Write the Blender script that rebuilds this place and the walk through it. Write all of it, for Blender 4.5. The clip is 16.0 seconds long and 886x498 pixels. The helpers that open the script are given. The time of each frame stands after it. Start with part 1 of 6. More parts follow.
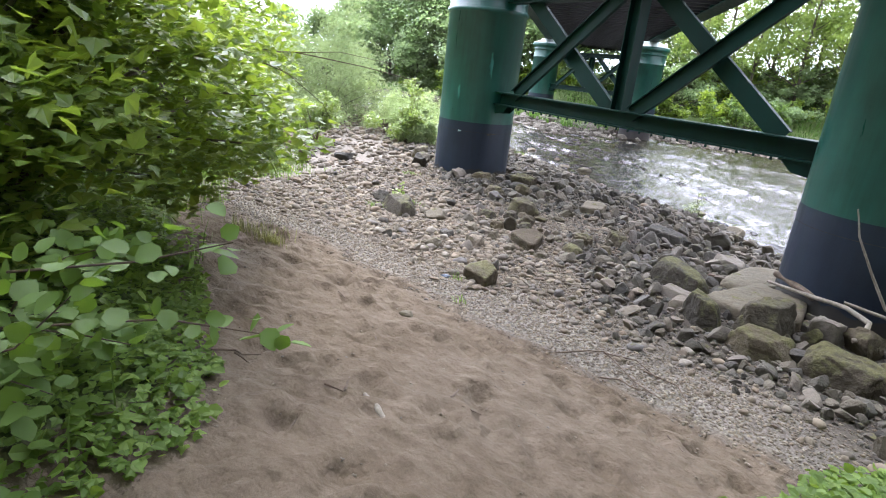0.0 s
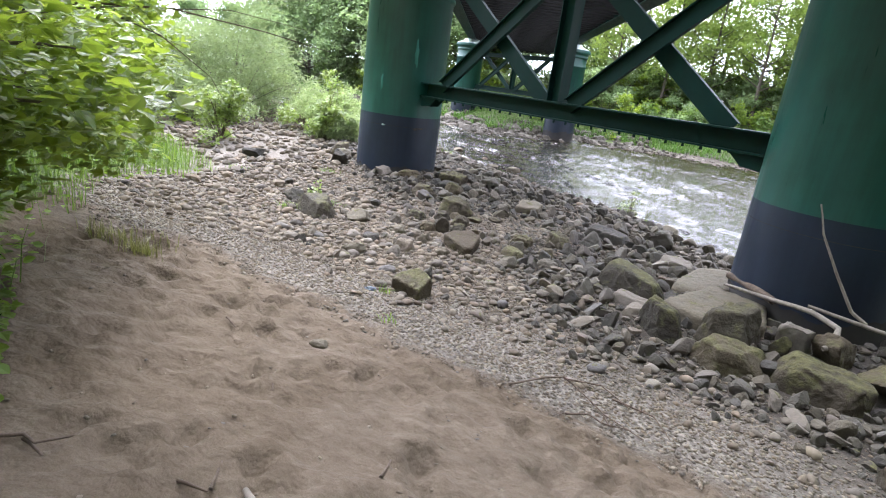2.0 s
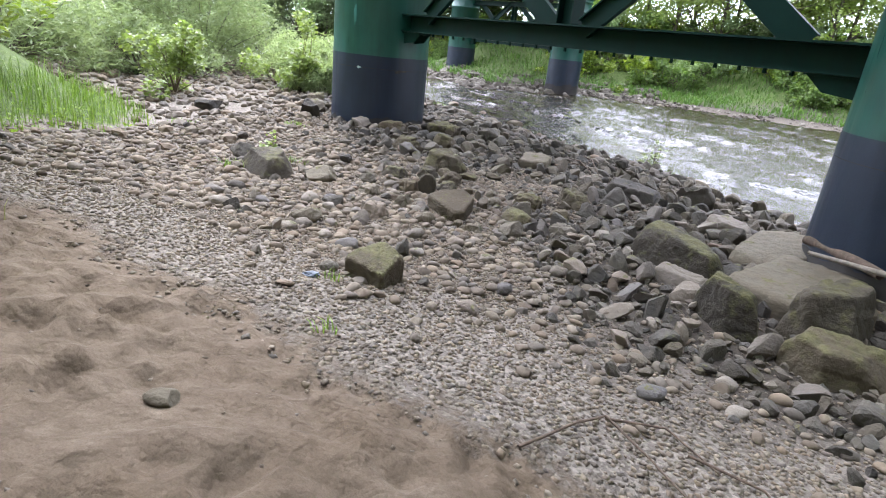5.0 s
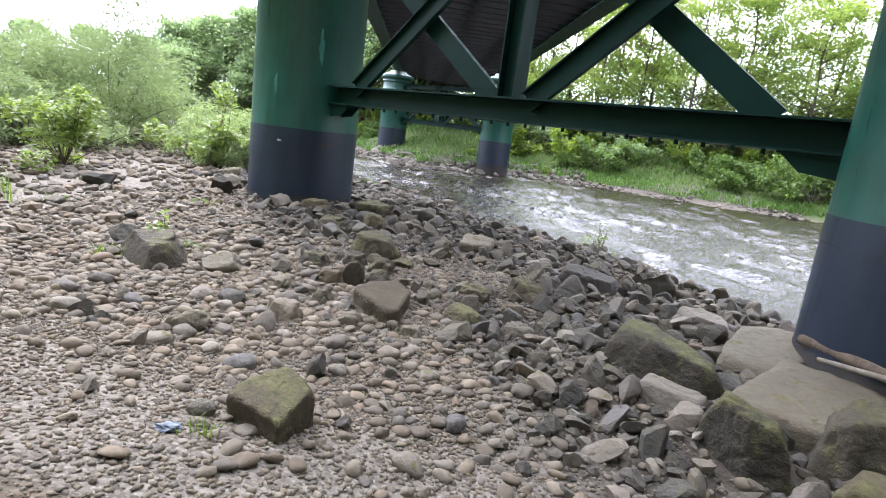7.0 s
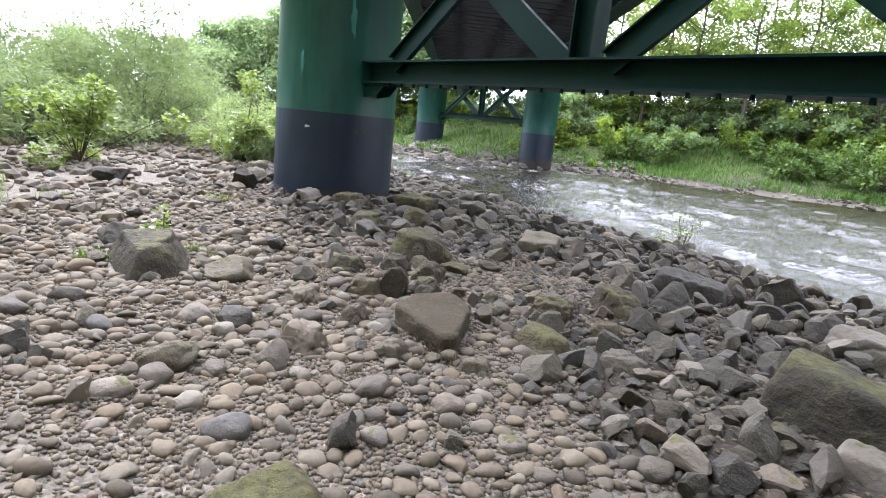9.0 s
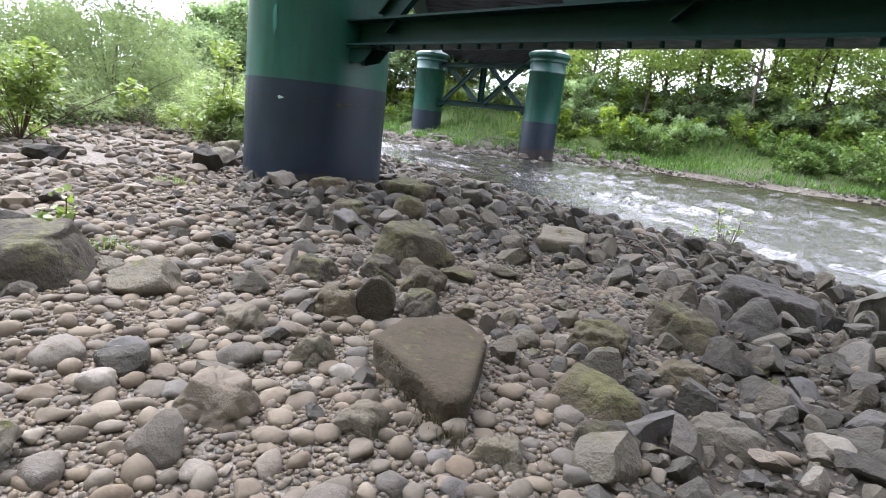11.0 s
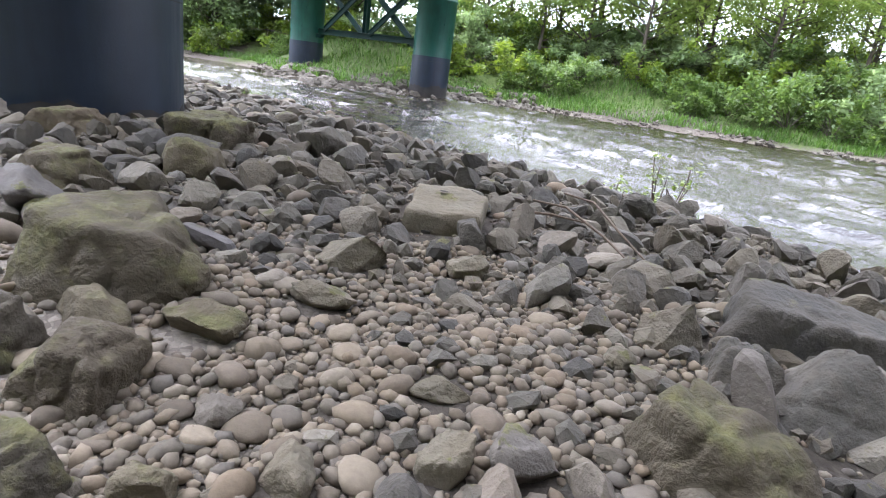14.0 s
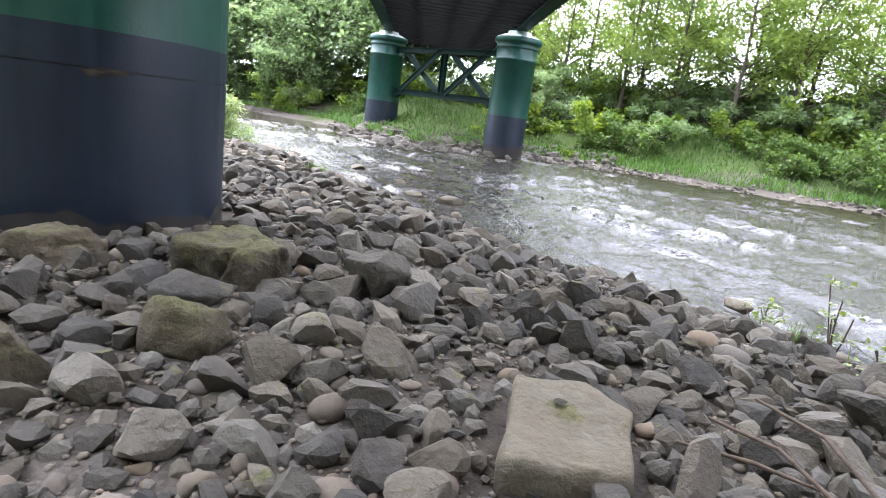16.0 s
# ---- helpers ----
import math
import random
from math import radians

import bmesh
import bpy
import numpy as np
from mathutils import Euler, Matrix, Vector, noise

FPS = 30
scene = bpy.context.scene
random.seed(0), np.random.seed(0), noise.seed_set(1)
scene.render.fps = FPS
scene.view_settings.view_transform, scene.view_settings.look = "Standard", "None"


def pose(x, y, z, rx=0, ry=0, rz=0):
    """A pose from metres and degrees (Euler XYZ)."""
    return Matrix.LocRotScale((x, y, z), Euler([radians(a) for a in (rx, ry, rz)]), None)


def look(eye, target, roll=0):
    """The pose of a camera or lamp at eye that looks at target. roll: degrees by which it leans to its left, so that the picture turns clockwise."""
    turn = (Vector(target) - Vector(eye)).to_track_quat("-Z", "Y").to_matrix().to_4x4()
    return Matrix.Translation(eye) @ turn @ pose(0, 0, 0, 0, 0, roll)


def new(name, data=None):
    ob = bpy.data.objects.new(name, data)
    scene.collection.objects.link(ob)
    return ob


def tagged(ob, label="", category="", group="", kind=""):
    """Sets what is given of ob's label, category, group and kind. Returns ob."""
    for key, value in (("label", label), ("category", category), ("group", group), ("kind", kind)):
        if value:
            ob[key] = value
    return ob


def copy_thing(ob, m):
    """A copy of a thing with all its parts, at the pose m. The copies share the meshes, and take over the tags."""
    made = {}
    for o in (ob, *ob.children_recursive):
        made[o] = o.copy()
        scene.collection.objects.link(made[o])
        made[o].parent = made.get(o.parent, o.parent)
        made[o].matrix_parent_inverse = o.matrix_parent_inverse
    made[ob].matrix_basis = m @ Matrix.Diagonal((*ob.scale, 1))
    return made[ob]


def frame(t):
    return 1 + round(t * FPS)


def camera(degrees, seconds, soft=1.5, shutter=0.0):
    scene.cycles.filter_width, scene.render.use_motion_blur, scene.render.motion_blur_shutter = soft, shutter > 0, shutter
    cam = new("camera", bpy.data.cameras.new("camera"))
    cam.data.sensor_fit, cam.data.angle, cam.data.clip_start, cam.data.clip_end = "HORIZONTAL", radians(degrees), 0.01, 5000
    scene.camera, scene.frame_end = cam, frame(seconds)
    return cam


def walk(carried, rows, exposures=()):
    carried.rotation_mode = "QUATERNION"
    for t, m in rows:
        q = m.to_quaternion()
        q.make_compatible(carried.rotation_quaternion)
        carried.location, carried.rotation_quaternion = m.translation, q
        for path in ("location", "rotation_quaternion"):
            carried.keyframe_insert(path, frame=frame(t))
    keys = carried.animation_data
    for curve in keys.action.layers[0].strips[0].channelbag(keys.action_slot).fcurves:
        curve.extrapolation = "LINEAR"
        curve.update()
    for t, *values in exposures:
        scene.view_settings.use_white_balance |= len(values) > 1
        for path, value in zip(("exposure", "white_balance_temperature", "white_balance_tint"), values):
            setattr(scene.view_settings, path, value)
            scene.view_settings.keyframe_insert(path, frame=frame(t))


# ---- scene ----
cam = camera(76.6, 16.0, soft=1.1)
PATH = [
    (0, (0.004, 2.12, 3.1), (-0.739, 3.87, 2.48), 6.2),
    (0.5, (-0.122, 2.416, 3.034), (-0.884, 4.196, 2.535), 5.9),
    (1, (-0.219, 2.654, 2.918), (-0.873, 4.487, 2.455), 6.5),
    (1.5, (-0.331, 2.962, 2.823), (-0.878, 4.808, 2.284), 7.1),
    (2, (-0.452, 3.233, 2.752), (-0.952, 5.081, 2.172), 7.5),
    (2.5, (-0.475, 3.555, 2.661), (-0.978, 5.397, 2.066), 6.9),
    (3, (-0.512, 3.847, 2.545), (-1.024, 5.68, 1.931), 6.1),
    (3.2, (-0.484, 3.97, 2.437), (-0.991, 5.792, 1.788), 6.0),
    (5.3, (-0.784, 5.372, 2.174), (-1.256, 7.186, 1.475), 6.4),
    (5.5, (-0.799, 5.482, 2.166), (-1.183, 7.323, 1.487), 7.0),
    (6, (-0.841, 5.817, 2.111), (-1.1, 7.691, 1.463), 7.0),
    (6.5, (-0.923, 6.109, 2.102), (-1.205, 8.028, 1.616), 6.9),
    (7, (-1.09, 6.449, 2.012), (-1.387, 8.384, 1.601), 7.3),
    (7.5, (-1.176, 6.831, 1.878), (-1.47, 8.761, 1.443), 7.4),
    (8, (-1.361, 7.196, 1.833), (-1.724, 9.108, 1.373), 6.8),
    (8.5, (-1.507, 7.529, 1.765), (-1.925, 9.439, 1.345), 6.3),
    (8.7, (-1.531, 7.656, 1.738), (-1.955, 9.563, 1.31), 5.9),
    (10.8, (-1.918, 9.125, 1.482), (-2.349, 11.027, 1.039), 6.0),
    (11, (-1.938, 9.269, 1.444), (-2.343, 11.173, 0.985), 6.6),
    (11.5, (-1.988, 9.679, 1.302), (-2.357, 11.587, 0.827), 6.3),
    (12, (-2.102, 10.093, 1.297), (-2.41, 11.994, 0.756), 6.6),
    (12.5, (-2.102, 10.52, 1.173), (-2.306, 12.427, 0.606), 6.8),
    (13, (-2.188, 10.966, 1.176), (-2.348, 12.866, 0.573), 7.7),
    (13.5, (-2.01, 11.366, 1.16), (-2.066, 13.271, 0.554), 7.9),
    (14, (-1.884, 11.834, 1.151), (-1.908, 13.74, 0.545), 7.8),
    (14.5, (-1.998, 12.273, 1.187), (-2.035, 14.173, 0.566), 7.8),
    (15, (-2.073, 12.71, 1.24), (-2.187, 14.618, 0.652), 7.3),
    (15.5, (-2.138, 13.092, 1.398), (-2.359, 15.004, 0.857), 7.5),
    (16, (-2.23, 13.408, 1.461), (-2.516, 15.331, 0.993), 7.7),
]
walk(cam, [(t, look(eye, target, roll)) for t, eye, target, roll in PATH], [(0, 0.28), (3, 0.16), (6, 0.14), (11.5, 0.1), (13, 0.18), (15, 0.34), (16, 0.34)])

# ---- world, sun, exposure ----
SUN_EL, SUN_AZ = 50.0, 322.0
world = bpy.data.worlds.new("overcast_sky")
scene.world = world
world.use_nodes = True
wn, wl = world.node_tree.nodes, world.node_tree.links
sky = wn.new("ShaderNodeTexSky")
sky.sky_type, sky.sun_disc = "NISHITA", False
sky.sun_elevation, sky.sun_rotation = radians(SUN_EL), radians(SUN_AZ)
sky.air_density, sky.dust_density = 1.0, 5.0
cloud = wn.new("ShaderNodeTexNoise")
cloud.inputs["Scale"].default_value, cloud.inputs["Detail"].default_value = 1.6, 5.0
cramp = wn.new("ShaderNodeValToRGB")
cramp.color_ramp.elements[0].position, cramp.color_ramp.elements[1].position = 0.3, 0.72
cramp.color_ramp.elements[0].color, cramp.color_ramp.elements[1].color = (22.5, 24.0, 30.4, 1), (32.0, 33.2, 40.0, 1)
wl.new(cloud.outputs["Fac"], cramp.inputs["Fac"])
veil = wn.new("ShaderNodeMixRGB")
veil.inputs["Fac"].default_value = 0.82
wl.new(sky.outputs["Color"], veil.inputs["Color1"])
# thin overcast: brighter towards the veiled sun
way = wn.new("ShaderNodeTexCoord")
toward = wn.new("ShaderNodeVectorMath")
toward.operation = "DOT_PRODUCT"
toward.inputs[1].default_value = (math.sin(radians(SUN_AZ)) * math.cos(radians(SUN_EL)), math.cos(radians(SUN_AZ)) * math.cos(radians(SUN_EL)), math.sin(radians(SUN_EL)))
wl.new(way.outputs["Generated"], toward.inputs[0])
glow = wn.new("ShaderNodeMapRange")
glow.interpolation_type = "SMOOTHSTEP"
glow.inputs["From Min"].default_value, glow.inputs["From Max"].default_value = 0.25, 1.0
glow.inputs["To Min"].default_value, glow.inputs["To Max"].default_value = 0.6, 2.9
wl.new(toward.outputs["Value"], glow.inputs["Value"])
lit = wn.new("ShaderNodeMixRGB")
lit.blend_type = "MULTIPLY"
lit.inputs["Fac"].default_value = 1.0
wl.new(cramp.outputs["Color"], lit.inputs["Color1"])
wl.new(glow.outputs["Result"], lit.inputs["Color2"])
wl.new(lit.outputs["Color"], veil.inputs["Color2"])
wl.new(veil.outputs["Color"], wn["Background"].inputs["Color"])
wn["Background"].inputs["Strength"].default_value = 0.15
sun = new("sun", bpy.data.lights.new("sun", "SUN"))
sun.data.energy, sun.data.angle, sun.data.color = 2.9, radians(20), (1.0, 0.975, 0.94)
sun.rotation_euler = Euler((radians(90 - SUN_EL), 0, radians(180 - SUN_AZ)))


# ---- materials ----
def nodes_of(name):
    m = bpy.data.materials.new(name)
    m.use_nodes = True
    nt = m.node_tree
    return m, nt.nodes, nt.links, nt.nodes["Principled BSDF"]


def ramp(nodes, stops):
    r = nodes.new("ShaderNodeValToRGB")
    els = r.color_ramp.elements
    while len(els) < len(stops):
        els.new(0.5)
    for e, (p, c) in zip(els, stops):
        e.position, e.color = p, (*c, 1)
    return r


def noise_of(nodes, links, vec, scale, detail=4.0, rough=0.6):
    n = nodes.new("ShaderNodeTexNoise")
    n.inputs["Scale"].default_value, n.inputs["Detail"].default_value, n.inputs["Roughness"].default_value = scale, detail, rough
    if vec is not None:
        links.new(vec, n.inputs["Vector"])
    return n.outputs["Fac"]


def mixed(nodes, links, kind, fac, a, b):
    n = nodes.new("ShaderNodeMixRGB")
    n.blend_type = kind
    for sock, v in (("Fac", fac), ("Color1", a), ("Color2", b)):
        if isinstance(v, (int, float)):
            n.inputs[sock].default_value = v
        elif isinstance(v, tuple):
            n.inputs[sock].default_value = (*v, 1)
        else:
            links.new(v, n.inputs[sock])
    return n.outputs["Color"]


def calc(nodes, links, op, a, b=0.0, clamp=False):
    n = nodes.new("ShaderNodeMath")
    n.operation, n.use_clamp = op, clamp
    for i, v in enumerate((a, b)):
        if isinstance(v, (int, float)):
            n.inputs[i].default_value = v
        else:
            links.new(v, n.inputs[i])
    return n.outputs[0]


def scaled(nodes, links, vec, s):
    n = nodes.new("ShaderNodeMapping")
    n.inputs["Scale"].default_value = s
    links.new(vec, n.inputs["Vector"])
    return n.outputs["Vector"]


def bumped(nodes, links, bsdf, height, strength, distance):
    b = nodes.new("ShaderNodeBump")
    b.inputs["Strength"].default_value, b.inputs["Distance"].default_value = strength, distance
    links.new(height, b.inputs["Height"])
    links.new(b.outputs["Normal"], bsdf.inputs["Normal"])


STONE_TONES = [(0.0, (0.12, 0.11, 0.10)), (0.16, (0.25, 0.22, 0.19)), (0.34, (0.16, 0.152, 0.15)), (0.5, (0.33, 0.295, 0.255)),
               (0.64, (0.15, 0.147, 0.153)), (0.78, (0.28, 0.235, 0.19)), (0.9, (0.38, 0.35, 0.31)), (1.0, (0.23, 0.17, 0.135))]
PEBBLE_TONES = [(0.0, (0.16, 0.14, 0.122)), (0.2, (0.32, 0.277, 0.232)), (0.4, (0.22, 0.205, 0.19)), (0.55, (0.40, 0.355, 0.3)), (0.7, (0.30, 0.245, 0.195)), (0.85, (0.2, 0.193, 0.192)), (1.0, (0.44, 0.40, 0.35))]


def stone_material(name, per_island, moss=0.0, tint=(1, 1, 1), grain=26.0, tones=STONE_TONES, dirt=0.5, rugged=1.0):
    m, n, l, p = nodes_of(name)
    geo, tex = n.new("ShaderNodeNewGeometry"), n.new("ShaderNodeTexCoord")
    vec = geo.outputs["Position"]
    pick = geo.outputs["Random Per Island"] if per_island else n.new("ShaderNodeObjectInfo").outputs["Random"]
    tone = ramp(n, tones)
    l.new(pick, tone.inputs["Fac"])
    big = noise_of(n, l, vec, 5.0, 5.0)
    fine = noise_of(n, l, vec, grain, 6.0, 0.7)
    shade = ramp(n, [(0.25, (0.55, 0.55, 0.55)), (0.75, (1.3, 1.28, 1.22))])
    l.new(fine, shade.inputs["Fac"])
    col = mixed(n, l, "MULTIPLY", 0.5, tone.outputs["Color"], shade.outputs["Color"])
    patch = ramp(n, [(0.42, (0, 0, 0)), (0.62, (1, 1, 1))])
    l.new(big, patch.inputs["Fac"])
    col = mixed(n, l, "MIX", calc(n, l, "MULTIPLY", patch.outputs["Color"], 0.35 * dirt), col, (0.22, 0.18, 0.13))
    col = mixed(n, l, "MULTIPLY", 1.0, col, (tint[0] * 0.615, tint[1] * 0.595, tint[2] * 0.56))
    if moss:
        sep = n.new("ShaderNodeSeparateXYZ")
        l.new(geo.outputs["Normal"], sep.inputs[0])
        mossy = noise_of(n, l, vec, 4.0, 6.0, 0.7)
        up = calc(n, l, "ADD", calc(n, l, "MULTIPLY", sep.outputs["Z"], 0.3), calc(n, l, "SUBTRACT", calc(n, l, "MULTIPLY", mossy, 1.7), 0.35))
        mr = ramp(n, [(min(0.98, 1.0 - 0.42 * moss), (0, 0, 0)), (min(1.0, 1.28 - 0.42 * moss), (1, 1, 1))])
        l.new(up, mr.inputs["Fac"])
        green = ramp(n, [(0.3, (0.05, 0.05, 0.018)), (0.7, (0.14, 0.132, 0.052))])
        l.new(fine, green.inputs["Fac"])
        col = mixed(n, l, "MIX", calc(n, l, "MULTIPLY", mr.outputs["Color"], 0.85), col, green.outputs["Color"])
    l.new(col, p.inputs["Base Color"])
    p.inputs["Roughness"].default_value = 0.86
    p.inputs["Specular IOR Level"].default_value = 0.3
    ridge = calc(n, l, "ABSOLUTE", calc(n, l, "SUBTRACT", noise_of(n, l, vec, grain * 0.42, 5.0, 0.62), 0.5))
    relief = calc(n, l, "SUBTRACT", calc(n, l, "ADD", fine, calc(n, l, "MULTIPLY", big, 1.8)), calc(n, l, "MULTIPLY", ridge, -2.4))
    bumped(n, l, p, relief, 0.65, 0.42 * rugged / grain)
    return m


MAT_GRAVEL = stone_material("gravel_stone", True, grain=60, tones=PEBBLE_TONES, tint=(0.92, 0.89, 0.83), rugged=0.5)
MAT_COBBLE = stone_material("river_cobble", True, grain=40, tones=PEBBLE_TONES, tint=(0.86, 0.82, 0.76), rugged=0.3)
BLUE_TONES = [(0.0, (0.055, 0.053, 0.05)), (0.2, (0.15, 0.139, 0.12)), (0.4, (0.085, 0.082, 0.078)), (0.58, (0.22, 0.197, 0.162)), (0.75, (0.125, 0.108, 0.083)), (0.88, (0.155, 0.149, 0.14)), (1.0, (0.3, 0.277, 0.238))]
MAT_ANGULAR = stone_material("broken_stone", True, moss=0.1, grain=22, tones=BLUE_TONES)
MAT_STONE = stone_material("river_stone", False, moss=0.12, grain=24, rugged=0.8)
MAT_BROKEN = stone_material("broken_block", False, moss=0.25, grain=20, tones=BLUE_TONES)
MAT_BOULDER = stone_material("mossy_boulder", False, moss=0.75, grain=18, tint=(0.5, 0.47, 0.385), rugged=1.5)
MAT_MOSS = stone_material("green_mossy_boulder", False, moss=1.0, grain=18, tint=(0.42, 0.385, 0.31), rugged=1.5)
MAT_FUR = stone_material("dry_mossy_rock", False, moss=0.2, grain=30, tones=[(0.0, (0.085, 0.066, 0.042)), (1.0, (0.105, 0.083, 0.054))], rugged=2.2)
MAT_SLAB = stone_material("pale_slab", False, moss=0.08, grain=14, tint=(1.0, 0.96, 0.87), dirt=0.9, tones=[(0.0, (0.2, 0.186, 0.16)), (1.0, (0.235, 0.22, 0.192))])
MAT_WET = stone_material("wet_bank_stone", True, moss=0.2, grain=10, tones=[(0.0, (0.1, 0.092, 0.08)), (0.5, (0.18, 0.166, 0.146)), (1.0, (0.31, 0.29, 0.26))])


def ground_material():
    m, n, l, p = nodes_of("sand_gravel_and_soil")
    geo = n.new("ShaderNodeNewGeometry")
    vec = geo.outputs["Position"]

    def zone(name):
        a = n.new("ShaderNodeAttribute")
        a.attribute_name = name
        return a.outputs["Fac"]

    fine, mid, big = noise_of(n, l, vec, 140, 3.0), noise_of(n, l, vec, 9, 6.0, 0.65), noise_of(n, l, vec, 0.9, 5.0)
    sand = ramp(n, [(0.3, (0.102, 0.079, 0.056)), (0.55, (0.134, 0.105, 0.076)), (0.75, (0.163, 0.13, 0.096))])
    l.new(mid, sand.inputs["Fac"])
    speck = ramp(n, [(0.3, (0.72, 0.7, 0.68)), (0.6, (1.08, 1.06, 1.03))])
    l.new(fine, speck.inputs["Fac"])
    sand_c = mixed(n, l, "MULTIPLY", 0.7, sand.outputs["Color"], speck.outputs["Color"])
    damp = ramp(n, [(0.5, (1, 1, 1)), (0.72, (0.78, 0.75, 0.7))])
    l.new(big, damp.inputs["Fac"])
    sand_c = mixed(n, l, "MULTIPLY", 1.0, sand_c, damp.outputs["Color"])
    cell = n.new("ShaderNodeTexVoronoi")
    cell.inputs["Scale"].default_value = 38
    l.new(vec, cell.inputs["Vector"])
    peb = ramp(n, [(0.0, (0.085, 0.074, 0.062)), (0.5, (0.165, 0.145, 0.122)), (1.0, (0.26, 0.232, 0.198))])
    l.new(cell.outputs["Color"], peb.inputs["Fac"])
    grit = mixed(n, l, "MULTIPLY", 0.6, peb.outputs["Color"], speck.outputs["Color"])
    soil = ramp(n, [(0.3, (0.035, 0.05, 0.018)), (0.5, (0.07, 0.10, 0.03)), (0.72, (0.12, 0.15, 0.045))])
    l.new(mid, soil.inputs["Fac"])
    edge = calc(n, l, "ADD", zone("sand"), calc(n, l, "MULTIPLY", calc(n, l, "SUBTRACT", calc(n, l, "ADD", calc(n, l, "MULTIPLY", mid, 0.5), calc(n, l, "MULTIPLY", noise_of(n, l, vec, 2.6, 4.0), 0.5)), 0.5), 1.8))
    er = ramp(n, [(0.3, (0, 0, 0)), (0.7, (1, 1, 1))])
    l.new(edge, er.inputs["Fac"])
    col = mixed(n, l, "MIX", er.outputs["Color"], grit, sand_c)
    gedge = calc(n, l, "ADD", zone("grass"), calc(n, l, "MULTIPLY", calc(n, l, "SUBTRACT", mid, 0.5), 0.8))
    # dark wet mud, with shade of the gaps between stones put into its colour
    mud_shade = ramp(n, [(0.35, (0.03, 0.025, 0.02)), (0.7, (0.07, 0.058, 0.046))])
    l.new(mid, mud_shade.inputs["Fac"])
    col = mixed(n, l, "MIX", calc(n, l, "MULTIPLY", zone("mud_shade"), 0.9), col, mud_shade.outputs["Color"])
    gr = ramp(n, [(0.4, (0, 0, 0)), (0.6, (1, 1, 1))])
    l.new(gedge, gr.inputs["Fac"])
    col = mixed(n, l, "MIX", gr.outputs["Color"], col, soil.outputs["Color"])
    l.new(col, p.inputs["Base Color"])
    p.inputs["Roughness"].default_value = 0.95
    p.inputs["Specular IOR Level"].default_value = 0.15
    h = calc(n, l, "ADD", calc(n, l, "MULTIPLY", fine, 0.25), calc(n, l, "ADD", mid, calc(n, l, "MULTIPLY", cell.outputs["Distance"], -0.5)))
    lump = noise_of(n, l, vec, 5.0, 1.2, 0.5)
    h = calc(n, l, "ADD", h, calc(n, l, "MULTIPLY", lump, calc(n, l, "MULTIPLY", er.outputs["Color"], 2.6)))
    dent = noise_of(n, l, vec, 10.0, 1.0, 0.5)
    h = calc(n, l, "ADD", h, calc(n, l, "MULTIPLY", dent, calc(n, l, "MULTIPLY", er.outputs["Color"], 2.6)))
    bumped(n, l, p, h, 0.8, 0.018)
    return m


MAT_GROUND = ground_material()


def paint_material(name, dark, light, rough=0.38, rust=0.25, gleam=0.36):
    m, n, l, p = nodes_of(name)
    vec = n.new("ShaderNodeNewGeometry").outputs["Position"]
    streak = noise_of(n, l, scaled(n, l, vec, (5, 5, 0.5)), 1.6, 6.0, 0.65)
    blot = noise_of(n, l, vec, 1.3, 4.0)
    fine = noise_of(n, l, vec, 45, 4.0)
    body = ramp(n, [(0.3, dark), (0.7, light)])
    l.new(calc(n, l, "ADD", calc(n, l, "MULTIPLY", streak, 0.5), calc(n, l, "MULTIPLY", blot, 0.5)), body.inputs["Fac"])
    rs = ramp(n, [(0.66, (0, 0, 0)), (0.74, (1, 1, 1))])
    l.new(noise_of(n, l, vec, 3.1, 8.0, 0.75), rs.inputs["Fac"])
    col = mixed(n, l, "MIX", calc(n, l, "MULTIPLY", rs.outputs["Color"], rust), body.outputs["Color"], (0.12, 0.07, 0.045))
    l.new(col, p.inputs["Base Color"])
    gloss = ramp(n, [(0.3, (rough - 0.08,) * 3), (0.75, (rough + 0.2,) * 3)])
    l.new(streak, gloss.inputs["Fac"])
    l.new(gloss.outputs["Color"], p.inputs["Roughness"])
    p.inputs["Specular IOR Level"].default_value = gleam
    bumped(n, l, p, calc(n, l, "ADD", fine, calc(n, l, "MULTIPLY", blot, 2.0)), 0.15, 0.01)
    return m


MAT_GREEN = paint_material("green_bridge_paint", (0.004, 0.042, 0.030), (0.012, 0.098, 0.072), 0.34, 0.12, 0.55)
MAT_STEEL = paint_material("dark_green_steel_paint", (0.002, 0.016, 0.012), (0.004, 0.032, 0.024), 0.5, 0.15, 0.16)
MAT_NAVY = paint_material("navy_base_paint", (0.006, 0.0105, 0.021), (0.016, 0.027, 0.047), 0.42, 0.12, 0.42)
MAT_CAP = paint_material("pale_weathered_cap", (0.25, 0.36, 0.32), (0.55, 0.6, 0.56), 0.6, 0.2)
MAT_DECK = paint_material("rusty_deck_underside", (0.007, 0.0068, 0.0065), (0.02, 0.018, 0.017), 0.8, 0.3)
MAT_RUST = paint_material("flaked_rust", (0.012, 0.01, 0.01), (0.1, 0.082, 0.064), 0.85, 0.2)
MAT_FADED = paint_material("faded_paint_patch", (0.012, 0.11, 0.08), (0.04, 0.16, 0.12), 0.6, 0.0)
MAT_TIDE = paint_material("silt_stained_paint", (0.022, 0.02, 0.02), (0.06, 0.054, 0.05), 0.8, 0.5)
MAT_BRICK = paint_material("old_red_sandstone", (0.10, 0.055, 0.042), (0.19, 0.11, 0.085), 0.9, 0.5)


